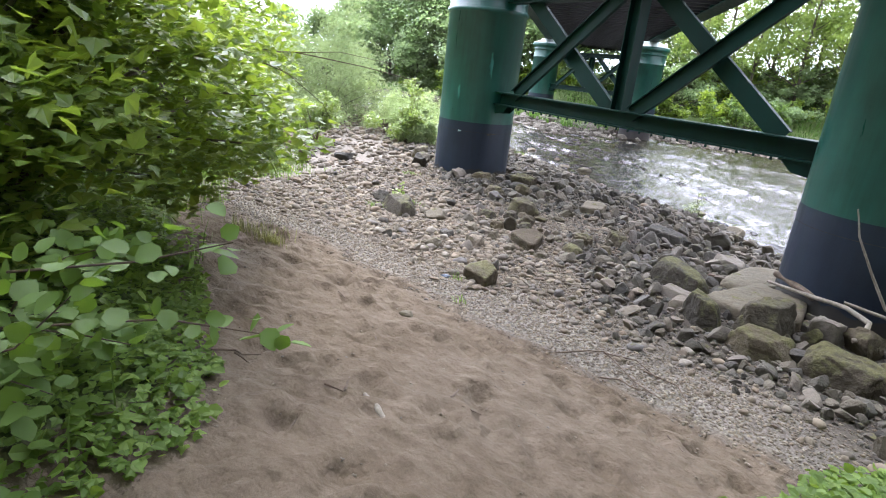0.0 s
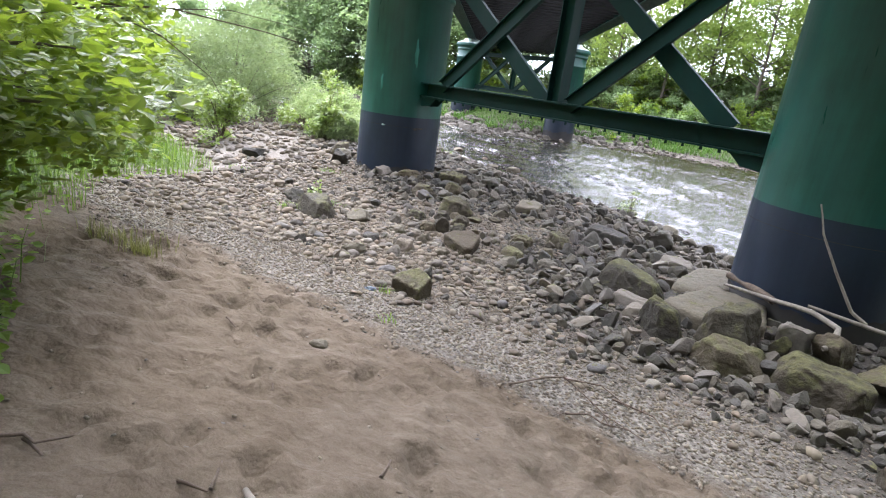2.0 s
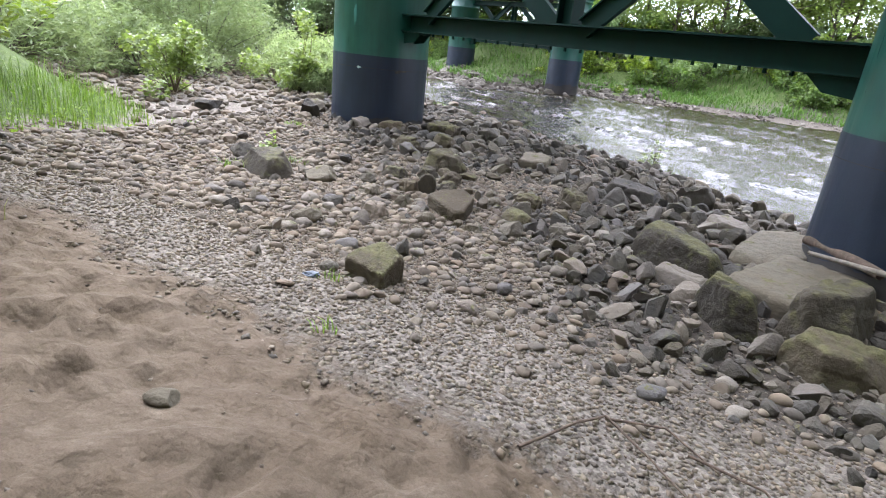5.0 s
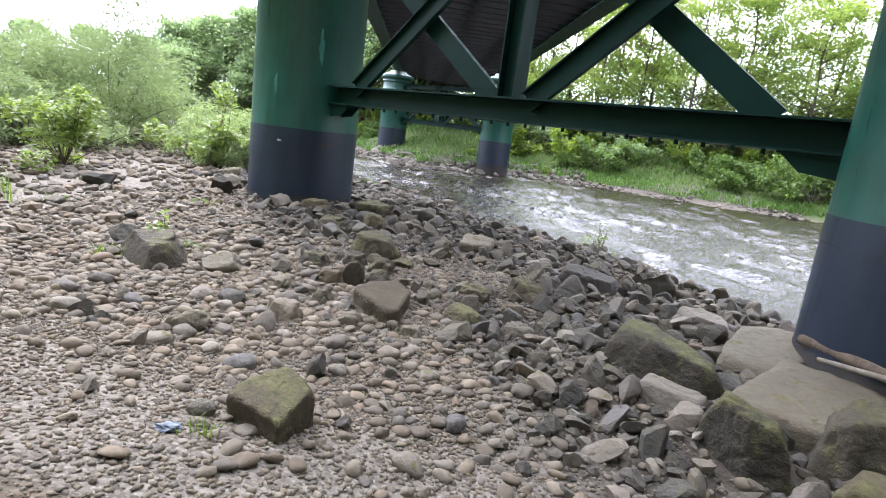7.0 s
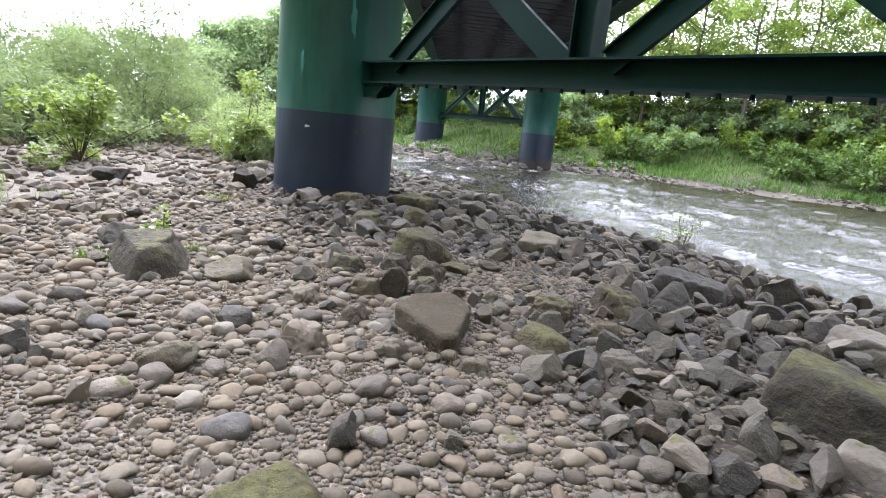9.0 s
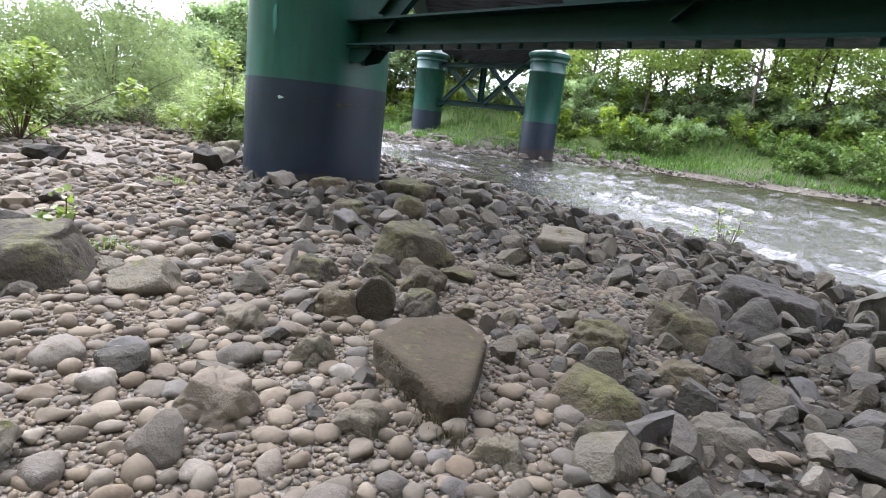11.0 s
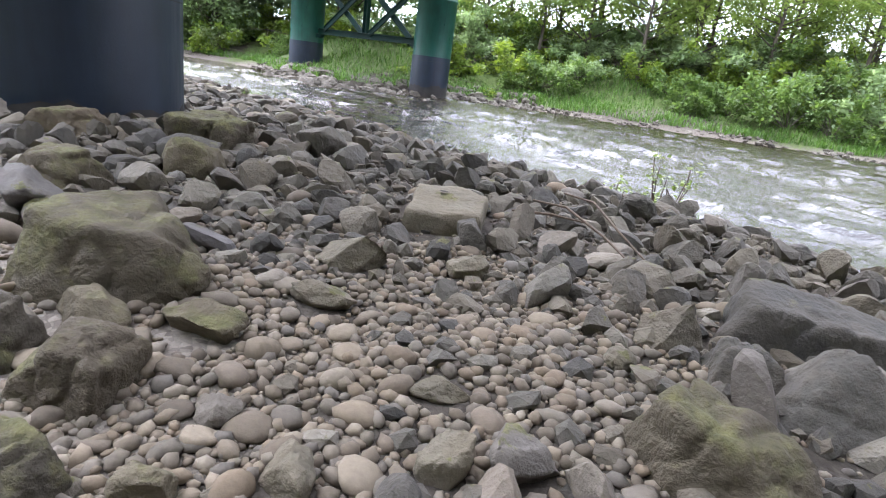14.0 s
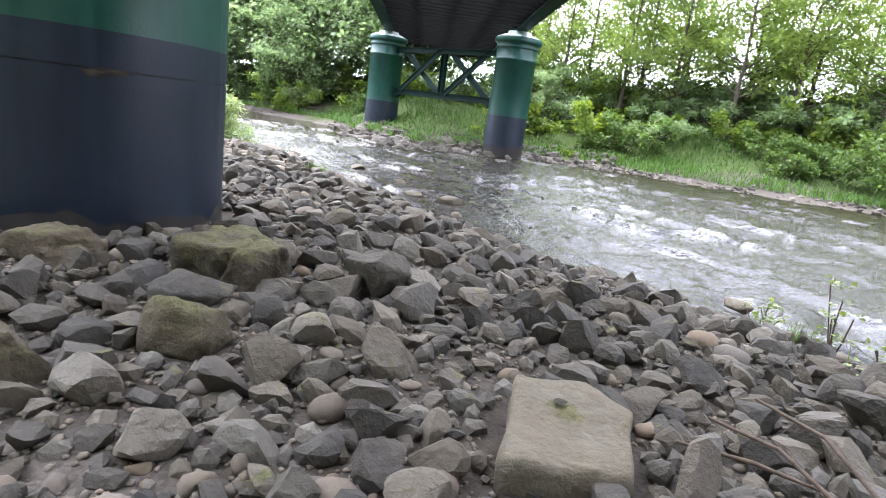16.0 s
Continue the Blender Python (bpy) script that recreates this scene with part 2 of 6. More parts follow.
def leaf_material(name, dark, mid, light, through_light=0.35, rough=0.42, glow_tint=(1.2, 1.25, 0.7)):
    m, n, l, p = nodes_of(name)
    geo = n.new("ShaderNodeNewGeometry")
    tone = ramp(n, [(0.0, dark), (0.5, mid), (1.0, light)])
    l.new(calc(n, l, "ADD", calc(n, l, "MULTIPLY", geo.outputs["Random Per Island"], 0.65), calc(n, l, "MULTIPLY", noise_of(n, l, geo.outputs["Position"], 0.7, 3.0), 0.35)), tone.inputs["Fac"])
    l.new(tone.outputs["Color"], p.inputs["Base Color"])
    p.inputs["Roughness"].default_value = rough
    p.inputs["Specular IOR Level"].default_value = 0.55
    t = n.new("ShaderNodeBsdfTranslucent")
    warm = mixed(n, l, "MULTIPLY", 1.0, tone.outputs["Color"], glow_tint)
    l.new(warm, t.inputs["Color"])
    mx = n.new("ShaderNodeMixShader")
    mx.inputs[0].default_value = through_light
    l.new(p.outputs[0], mx.inputs[1])
    l.new(t.outputs[0], mx.inputs[2])
    l.new(mx.outputs[0], n["Material Output"].inputs["Surface"])
    return m


LEAF_NEAR = leaf_material("broad_green_leaf", (0.095, 0.155, 0.035), (0.17, 0.25, 0.06), (0.25, 0.335, 0.09), 0.56, 0.36, (1.5, 1.4, 0.55))
LEAF_IVY = leaf_material("low_herb_leaf", (0.07, 0.125, 0.022), (0.13, 0.21, 0.042), (0.21, 0.31, 0.07), 0.5, 0.6, (1.4, 1.35, 0.6))
LEAF_HAZEL = leaf_material("hazel_leaf", (0.06, 0.115, 0.022), (0.1, 0.175, 0.036), (0.155, 0.24, 0.055), 0.45, 0.6, (1.4, 1.35, 0.6))
# pale willow green, greyed and blued further to paint in distance haze
LEAF_WILLOW = leaf_material("pale_hazed_willow_leaf", (0.16, 0.21, 0.1), (0.225, 0.28, 0.14), (0.31, 0.36, 0.2), 0.42, 0.5, (1.15, 1.2, 0.85))
LEAF_YELLOW = leaf_material("yellow_green_leaf", (0.13, 0.185, 0.05), (0.2, 0.265, 0.08), (0.285, 0.345, 0.12), 0.45)
LEAF_GREY = leaf_material("grey_green_leaf", (0.18, 0.25, 0.11), (0.29, 0.36, 0.19), (0.42, 0.47, 0.31), 0.45)
LEAF_SPRING = leaf_material("spring_tree_leaf", (0.155, 0.215, 0.065), (0.26, 0.335, 0.11), (0.37, 0.44, 0.165), 0.6)
# woodland green with the bluish haze of distance mixed into its colour
LEAF_WOOD = leaf_material("hazed_woodland_leaf", (0.15, 0.215, 0.115), (0.245, 0.325, 0.175), (0.35, 0.43, 0.25), 0.58, 0.42, (1.15, 1.2, 0.85))
LEAF_BANK = leaf_material("bank_shrub_leaf", (0.075, 0.13, 0.04), (0.135, 0.21, 0.065), (0.21, 0.29, 0.1), 0.48)
GRASS_BLADE = leaf_material("grass_blade", (0.07, 0.125, 0.022), (0.12, 0.195, 0.036), (0.19, 0.27, 0.058), 0.42)
GRASS_FAR = leaf_material("far_bank_grass", (0.05, 0.115, 0.02), (0.095, 0.19, 0.036), (0.16, 0.27, 0.06), 0.35)
GRASS_DRY = leaf_material("dry_grass_blade", (0.14, 0.14, 0.05), (0.2, 0.2, 0.08), (0.28, 0.26, 0.13), 0.3)


def bark_material(name, dark, light):
    m, n, l, p = nodes_of(name)
    vec = n.new("ShaderNodeNewGeometry").outputs["Position"]
    f = noise_of(n, l, scaled(n, l, vec, (9, 9, 2)), 2.0, 6.0, 0.7)
    r = ramp(n, [(0.3, dark), (0.7, light)])
    l.new(f, r.inputs["Fac"])
    l.new(r.outputs["Color"], p.inputs["Base Color"])
    p.inputs["Roughness"].default_value = 0.9
    bumped(n, l, p, f, 0.6, 0.02)
    return m


BARK = bark_material("tree_bark", (0.05, 0.042, 0.032), (0.15, 0.125, 0.095))
DRIFT = bark_material("bleached_driftwood", (0.14, 0.118, 0.092), (0.29, 0.255, 0.21))
GRASS_BROWN = leaf_material("brown_moss_blade", (0.045, 0.036, 0.02), (0.065, 0.053, 0.03), (0.1, 0.083, 0.05), 0.3)
TWIG = bark_material("brown_twig", (0.06, 0.042, 0.03), (0.14, 0.1, 0.07))


def water_material():
    m, n, l, p = nodes_of("peaty_river_water")
    vec = n.new("ShaderNodeNewGeometry").outputs["Position"]
    fine = noise_of(n, l, vec, 7.0, 4.0, 0.65)
    bed = ramp(n, [(0.35, (0.01, 0.008, 0.004)), (0.7, (0.028, 0.021, 0.011))])
    l.new(noise_of(n, l, vec, 0.9, 5.0, 0.6), bed.inputs["Fac"])
    l.new(bed.outputs["Color"], p.inputs["Base Color"])
    p.inputs["IOR"].default_value = 1.45
    p.inputs["Roughness"].default_value = 0.05
    bumped(n, l, p, fine, 0.8, 0.06)
    return m


MAT_WATER = water_material()


# ---- mesh helpers ----
def mesh_of(name, verts, faces, material, smooth=False):
    me = bpy.data.meshes.new(name)
    verts, faces = np.asarray(verts, np.float32), np.asarray(faces, np.int32)
    k = faces.shape[1]
    me.vertices.add(len(verts))
    me.vertices.foreach_set("co", verts.ravel())
    me.loops.add(faces.size)
    me.loops.foreach_set("vertex_index", faces.ravel())
    me.polygons.add(len(faces))
    me.polygons.foreach_set("loop_start", np.arange(0, faces.size, k, dtype=np.int32))
    me.polygons.foreach_set("use_smooth", np.full(len(faces), smooth))
    me.update(calc_edges=True)
    me.materials.append(material)
    return me


def bm_mesh(name, bm, material, smooth=False):
    me = bpy.data.meshes.new(name)
    bmesh.ops.recalc_face_normals(bm, faces=bm.faces)
    for f in bm.faces:
        f.smooth = smooth
    bm.to_mesh(me)
    bm.free()
    me.materials.append(material)
    return me


def part(name, bm, material, parent, label="", smooth=False):
    ob = new(name, bm_mesh(name, bm, material, smooth) if isinstance(bm, bmesh.types.BMesh) else bm)
    ob.parent = parent
    return tagged(ob, label)


def empty(name, place, label, category, group="", kind=""):
    ob = new(name)
    ob.location = place
    return tagged(ob, label, category, group, kind)


def box(bm, lo, hi, m=None, bevel=0.0):
    made = bmesh.ops.create_cube(bm, size=1.0)["verts"]
    size, mid = Vector(hi) - Vector(lo), (Vector(hi) + Vector(lo)) / 2
    for v in made:
        v.co = Vector((v.co.x * size.x, v.co.y * size.y, v.co.z * size.z)) + mid
    if bevel:
        edges = list({e for v in made for e in v.link_edges})
        made = list({v for f in bmesh.ops.bevel(bm, geom=edges, offset=bevel, segments=2, affect="EDGES")["faces"] for v in f.verts} | {v for v in made if v.is_valid})
    if m is not None:
        bmesh.ops.transform(bm, matrix=m, verts=[v for v in made if v.is_valid])
    return made


def lathe(bm, profile, seg=64):
    rings = []
    for r, z in profile:
        rings.append([bm.verts.new((r * math.cos(a), r * math.sin(a), z)) for a in np.linspace(0, 2 * math.pi, seg, endpoint=False)])
    for a, b in zip(rings, rings[1:]):
        for i in range(seg):
            bm.faces.new((a[i], a[(i + 1) % seg], b[(i + 1) % seg], b[i]))
    return rings


def tube(points, radii, seg=6):
    """Vertices and quads of a tapered round bar along points."""
    pts = np.asarray(points, float)
    verts, faces = [], []
    for i, p in enumerate(pts):
        d = pts[min(i + 1, len(pts) - 1)] - pts[max(i - 1, 0)]
        d = d / (np.linalg.norm(d) + 1e-9)
        u = np.cross(d, (0.31, 0.17, 0.94) if abs(d[2]) < 0.9 else (1, 0, 0))
        u /= np.linalg.norm(u)
        w = np.cross(d, u)
        for a in np.linspace(0, 2 * np.pi, seg, endpoint=False):
            verts.append(p + radii[i] * (math.cos(a) * u + math.sin(a) * w))
    for i in range(len(pts) - 1):
        for k in range(seg):
            faces.append((i * seg + k, i * seg + (k + 1) % seg, (i + 1) * seg + (k + 1) % seg, (i + 1) * seg + k))
    return verts, faces


def tubes_mesh(name, bars, material, seg=6):
    verts, faces = [], []
    for points, radii in bars:
        v, f = tube(points, radii, seg)
        faces += [tuple(len(verts) + i for i in q) for q in f]
        verts += v
    return mesh_of(name, np.array(verts), np.array(faces), material, True)


rng = np.random.default_rng(7)


def turns(n, r=rng, up=None):
    """n random turn matrices; with up, only about the upright, with a lean of that many radians."""
    if up is None:
        q = r.normal(size=(n, 4))
    else:
        yaw, lean, way = r.uniform(0, 2 * np.pi, n), r.normal(0, up, n), r.uniform(0, 2 * np.pi, n)
        q1 = np.stack([np.cos(yaw / 2), 0 * yaw, 0 * yaw, np.sin(yaw / 2)], 1)
        q2 = np.stack([np.cos(lean / 2), np.sin(lean / 2) * np.cos(way), np.sin(lean / 2) * np.sin(way), 0 * yaw], 1)
        a, b = q2, q1
        q = np.stack([a[:, 0] * b[:, 0] - (a[:, 1:] * b[:, 1:]).sum(1), *(a[:, :1] * b[:, 1:] + b[:, :1] * a[:, 1:] + np.cross(a[:, 1:], b[:, 1:])).T], 1)
    q /= np.linalg.norm(q, axis=1)[:, None]
    w, x, y, z = q.T
    return np.stack([np.stack([1 - 2 * (y * y + z * z), 2 * (x * y - z * w), 2 * (x * z + y * w)], -1),
                     np.stack([2 * (x * y + z * w), 1 - 2 * (x * x + z * z), 2 * (y * z - x * w)], -1),
                     np.stack([2 * (x * z - y * w), 2 * (y * z + x * w), 1 - 2 * (x * x + y * y)], -1)], 1)


def strewn(templates, places, sizes, rots, material, name, smooth):
    """One mesh of many small pieces: each a turned and scaled template (verts, faces) at its place."""
    allv, allf, base = [], [], 0
    which = np.arange(len(places)) % len(templates)
    for k, (tv, tf) in enumerate(templates):
        sel = np.flatnonzero(which == k)
        if not len(sel):
            continue
        v = np.einsum("nij,nvj->nvi", rots[sel], tv[None] * sizes[sel][:, None, :]) + places[sel][:, None]
        f = tf[None] + (np.arange(len(sel)) * len(tv))[:, None, None] + base
        allv.append(v.reshape(-1, 3))
        allf.append(f.reshape(-1, tf.shape[1]))
        base += len(sel) * len(tv)
    return mesh_of(name, np.concatenate(allv), np.concatenate(allf), material, smooth)


def ico(sub):
    bm = bmesh.new()
    bmesh.ops.create_icosphere(bm, subdivisions=sub, radius=1.0)
    v, f = np.array([x.co[:] for x in bm.verts]), np.array([[x.index for x in q.verts] for q in bm.faces])
    bm.free()
    return v, f


def lumps(v, seed, amount, freq):
    return v * (1 + amount * np.array([noise.noise(Vector(p) * freq + Vector((seed * 7.3, seed * 3.1, 1.7))) for p in v]))[:, None]


def round_stone(seed, sub=1):
    v, f = ico(sub)
    r = np.random.default_rng(seed)
    v = lumps(v, seed, 0.28, 1.1)
    return v * (1, r.uniform(0.65, 0.95), r.uniform(0.42, 0.7)), f


def cut_stone(seed, sub=2, cuts=9, rough=0.06, flat=(0.7, 1.0)):
    """A broken stone: a ball trimmed by planes, with worn, uneven faces."""
    v, f = ico(sub)
    r = np.random.default_rng(seed)
    for _ in range(cuts):
        n = r.normal(size=3)
        n /= np.linalg.norm(n)
        over = v @ n - r.uniform(0.42, 0.75)
        v = v - np.clip(over, 0, None)[:, None] * n
    if rough:
        v = lumps(v, seed, rough, 2.3)
        v = lumps(v, seed + 50, rough * 0.5, 6.0)
    return v * (1.25, r.uniform(0.8, 1.1), r.uniform(*flat)), f


# ---- the lie of the land ----
WATER_Z = -0.42
SHORE_X = [-90, -40, -20, -12.1, -8.3, -5.1, -3.6, -1.8, 0.2, 1.5, 2.6, 5.0, 10.0, 20.0, 60.0]
SHORE_Y = [52, 44, 35, 30.2, 28.2, 24.6, 22.8, 21.2, 20.1, 18.2, 16.3, 12.8, 6.0, -8.0, -60.0]
FAR_X = [-90, -28, -19, -14, -9.0, -6.5, -4.0, 0.0, 4.0, 9.0, 14.0, 30.0, 60.0, 120.0]
FAR_Y = [66, 58, 54, 47.5, 41.5, 42.5, 46.5, 46.8, 44.6, 42.3, 41.2, 36.0, 20.0, -20.0]
EDGE_X = [-14.0, -9.6, -8.6, -8.3, -7.4, -5.6, -4.2, -2.9, -2.1, -1.85]
EDGE_Y = [16.0, 14.2, 13.0, 11.2, 9.3, 7.1, 5.8, 4.7, 4.0, 2.4]


def smooth01(a, lo, hi):
    t = np.clip((a - lo) / (hi - lo), 0, 1)
    return t * t * (3 - 2 * t)


def wave_noise(x, y, s, seed):
    """A cheap smooth noise of about -1 to 1 over the plan, with bumps about s metres wide."""
    r = np.random.default_rng(seed)
    out = 0 * x
    for k in range(5):
        a, ph, f = r.uniform(0, 6.28), r.uniform(0, 6.28, 2), r.uniform(0.7, 1.6) * 3.14 / s
        u, w = x * math.cos(a) + y * math.sin(a), y * math.cos(a) - x * math.sin(a)
        out = out + np.sin(u * f + ph[0]) * np.sin(w * f * 0.83 + ph[1])
    return out / 2.2


def shore_gap(x, y):
    return (np.interp(x, SHORE_X, SHORE_Y) - y) * 0.72


def far_gap(x, y):
    return (y - np.interp(x, FAR_X, FAR_Y)) * 0.85


def bank_gap(x, y):
    """Metres inside the overgrown bank beside the path (positive) or out on the open ground."""
    return np.where(y < 16, (np.interp(y, EDGE_Y[::-1], EDGE_X[::-1]) - x) * 0.75, -3.0)


def sand_gap(x, y):
    line = np.interp(x, [-7, -5.0, -3.1, -2.2, -1.1, 0.2, 1.2, 3.0], [8.0, 8.2, 7.95, 7.75, 7.4, 7.25, 6.9, 5.9])
    return y - line + 0.22 * wave_noise(x, y, 1.2, 4)


def rough_ground(x, y):
    """Where the ground is broken rock rather than rounded gravel, 0 to 1."""
    line = np.interp(x, [-12, -9, -5.2, -3.0, -1.6, -0.5, 2.0], [24, 18.5, 14.9, 14.2, 11.4, 9.2, 7.6])
    return smooth01(y - line + 0.4 * wave_noise(x, y, 1.4, 6), -0.7, 0.9)


def height(x, y):
    x, y = np.asarray(x, float), np.asarray(y, float)
    slope = 0.94 - 0.2 * (y - 5.05) - 0.11 * (x + 1.6)
    slope = np.minimum(slope, 2.6 + 0.1 * (slope - 2.6))
    bar = 0.06 + 0.2 * np.exp(-((x + 5.2) ** 2 + (y - 17.5) ** 2) / 26) + 0.18 * np.exp(-((x - 2.2) ** 2 + (y - 11.6) ** 2) / 5) + 0.02 * np.clip(-x - 6, 0, 20)
    bar = bar - 0.1 * np.exp(-((x - 0.3) ** 2 + (y - 9.3) ** 2) / 2.5)
    k = 0.12
    z = np.maximum(slope, bar) + k * np.exp(-np.abs(slope - bar) / k) * 0.35
    z = z + 0.035 * wave_noise(x, y, 1.7, 1) + 0.015 * wave_noise(x, y, 0.5, 2)
    b = bank_gap(x, y)
    z = z + np.clip(b, 0, 5) * 0.32
    s = smooth01(shore_gap(x, y), -2.0, 2.6)
    z = z * s + (-0.95) * (1 - s)
    f = far_gap(x, y)
    far = np.where(f < 0, -0.95 + 0.55 * smooth01(f, -2.5, 0), -0.4 + 0.45 * smooth01(f, 0, 2) + 3.6 * smooth01(f, 1.5, 14) + 0.02 * np.clip(f - 14, 0, 100))
    far = far + 0.12 * wave_noise(x, y, 3.0, 3) * smooth01(f, -2, 3)
    return np.where(f > -2.5, np.maximum(z, far), z)


def axis_steps(lo, hi, step, reach, grow=1.22):
    mid = list(np.arange(lo, hi + 1e-6, step))
    out_hi, d = [], step
    while (out_hi or mid)[-1] < reach:
        d *= grow
        out_hi.append((out_hi or mid)[-1] + d)
    out_lo, d, at = [], step, lo
    while at > -reach:
        d *= grow
        at -= d
        out_lo.append(at)
    return np.array(out_lo[::-1] + mid + out_hi)


def grid_faces(nx, ny):
    i = (np.arange(ny - 1)[:, None] * nx + np.arange(nx - 1)[None]).ravel()
    return np.stack([i, i + 1, i + nx + 1, i + nx], 1)


gx, gy = axis_steps(-6.0, 3.0, 0.055, 900), axis_steps(2.2, 17.5, 0.06, 900)
GX, GY = np.meshgrid(gx, gy)
GZ = height(GX, GY)
on_sand = smooth01(-sand_gap(GX, GY), -0.5, 0.5) * smooth01(-bank_gap(GX, GY), -0.4, 0.5)
# trodden sand: shallow prints and scuffs
prints = np.random.default_rng(11)
for _ in range(1300):
    px, py = prints.uniform(-5.5, 2.4), prints.uniform(2.4, 9.5)
    if sand_gap(np.array(px), np.array(py)) > -0.1:
        continue
    a, ln, wd, dp = prints.normal(0.5, 0.7), prints.uniform(0.09, 0.17), prints.uniform(0.05, 0.09), prints.uniform(0.015, 0.05)
    u, w = (GX - px) * math.sin(-a) + (GY - py) * math.cos(a), (GX - px) * math.cos(a) + (GY - py) * math.sin(a)
    q = (u / ln) ** 2 + (w / wd) ** 2
    GZ += np.where(q < 9, -dp * np.exp(-q) + dp * 0.45 * np.exp(-((np.sqrt(q) - 1.5) ** 2) * 4), 0) * on_sand
GZ += on_sand * (0.005 * wave_noise(GX, GY, 0.16, 21) + 0.008 * wave_noise(GX, GY, 0.34, 22))
ground = new("ground", mesh_of("ground", np.stack([GX, GY, GZ], -1).reshape(-1, 3), grid_faces(len(gx), len(gy)), MAT_GROUND, True))
tagged(ground, "trodden brown sand sloping down to a grey gravel bar and grassy banks", "ground", kind="structure")
zone_sand = smooth01(-sand_gap(GX, GY), -0.75, 0.65)
# broken rock gets the mud tone that also carries the gap shade
zone_mud_shade = rough_ground(GX, GY) * smooth01(shore_gap(GX, GY), -3, 0.5)
zone_mud_shade = np.maximum(zone_mud_shade, 0.75 * smooth01(far_gap(GX, GY), -1.5, 0.0))
zone_grass = np.maximum(smooth01(bank_gap(GX, GY), -0.15, 0.5), smooth01(far_gap(GX, GY), 1.0, 2.6))
zone_grass = np.maximum(zone_grass, smooth01(-GX - 17 + 0.4 * (GY - 20), 0, 3) * smooth01(shore_gap(GX, GY), 0, 2))
for key, values in (("sand", zone_sand), ("grass", zone_grass), ("mud_shade", zone_mud_shade)):
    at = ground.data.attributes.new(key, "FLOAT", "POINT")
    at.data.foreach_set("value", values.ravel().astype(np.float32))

wx, wy = axis_steps(-22.0, 18.0, 0.09, 700, 1.3), axis_steps(14.0, 46.0, 0.09, 700, 1.3)
WX, WY = np.meshgrid(wx, wy)
# short standing waves over shallow stones, smoother between the riffles and at the edges
u, w = WX * 0.75 - WY * 0.66, WY * 0.75 + WX * 0.66
riffle = 0.3 + 0.95 * smooth01(wave_noise(u * 0.5, w, 2.2, 31) + 0.6 * wave_noise(WX, WY, 6.0, 30), -0.5, 0.9)
wu, ww = u + 0.3 * wave_noise(WX, WY, 1.1, 34), w + 0.3 * wave_noise(WX, WY, 1.3, 35)
WZ = (wave_noise(wu * 0.5, ww, 0.2, 32) + wave_noise(wu * 0.6, ww, 0.26, 36) + wave_noise(wu, ww * 0.7, 0.3, 38)) * 0.008 + wave_noise(wu * 0.5, ww, 0.36, 33) * 0.034 + wave_noise(wu * 0.7, ww, 0.6, 39) * 0.03 + wave_noise(wu, ww, 1.1, 37) * 0.045
inside = smooth01(WX, -22, -20) * smooth01(-WX, -18, -16.5) * smooth01(WY, 14, 14.6) * smooth01(-WY, -46, -45)
WZ = WATER_Z + 1.25 * WZ * riffle * inside
water = new("water", mesh_of("water", np.stack([WX, WY, WZ], -1).reshape(-1, 3), grid_faces(len(wx), len(wy)), MAT_WATER, True))
water.visible_shadow = False
tagged(water, "shallow rippling river water, brown and glittering with sky", "river", kind="structure")

# ---- the bridge ----
P1, P2 = Vector((-6.01, 17.67, 0)), Vector((2.64, 11.97, 0))
SPAN = Vector((-7.0, 32.55, 0))
ACROSS = (P2 - P1).normalized()
ALONG = SPAN.normalized()
PIER_R, PIER_GAP = 1.063, (P2 - P1).length
DECK_Z = 6.03


def pier(place, low, stained):
    ob = empty("bridge_pier", place, "round iron bridge pier, green above a navy painted base", "bridge pier", "bridge piers")
    R = PIER_R
    bm = bmesh.new()
    lathe(bm, [(R, 1.70), (R, 4.50), (R + 0.02, 4.51), (R + 0.045, 4.54), (R + 0.045, 4.60), (R + 0.02, 4.63), (R, 4.64), (R, 5.10)])
    shaft = part("shaft", bm, MAT_GREEN, ob, "glossy weathered green paint", True)
    bm = bmesh.new()
    lathe(bm, [(R + 0.004, low), (R + 0.004, 1.44)])
    lathe(bm, [(R + 0.004, 1.447), (R + 0.004, 1.70)])
    part("base_band", bm, MAT_NAVY, ob, "scuffed navy blue paint with a joint line", True)
    bm = bmesh.new()
    lathe(bm, [(R - 0.004, 1.43), (R - 0.004, 1.46)])
    part("joint_gap", bm, MAT_RUST, ob)
    bm = bmesh.new()
    lathe(bm, [(R, 5.10), (R + 0.05, 5.12), (R + 0.07, 5.17), (R + 0.05, 5.22), (R + 0.03, 5.23), (R + 0.04, 5.34), (R + 0.11, 5.41), (R + 0.16, 5.43), (R + 0.17, 5.46), (R + 0.17, 5.63), (R + 0.14, 5.66)])
    part("cornice", bm, MAT_GREEN, ob, smooth=True)
    bm = bmesh.new()
    rings = lathe(bm, [(R + 0.14, 5.66), (R + 0.05, 5.70), (0.62, 5.90), (0.60, 6.0)])
    bm.faces.new(rings[-1])
    part("cap", bm, MAT_CAP, ob, "pale weathered domed cap", True)
    if stained:
        bm = bmesh.new()
        rr = lathe(bm, [(R + 0.008, low), (R + 0.008, stained)], 64)
        for i, v in enumerate(rr[1]):
            v.co.z += 0.14 * noise.noise(Vector((math.cos(i / 10.2) * 2, math.sin(i / 10.2) * 2, 3.3))) + 0.1 * noise.noise(Vector((i * 0.8, 1.1, 2.2)))
        part("silt_stain", bm, MAT_TIDE, ob, "brown-grey silt stain round the foot", True)
    return ob


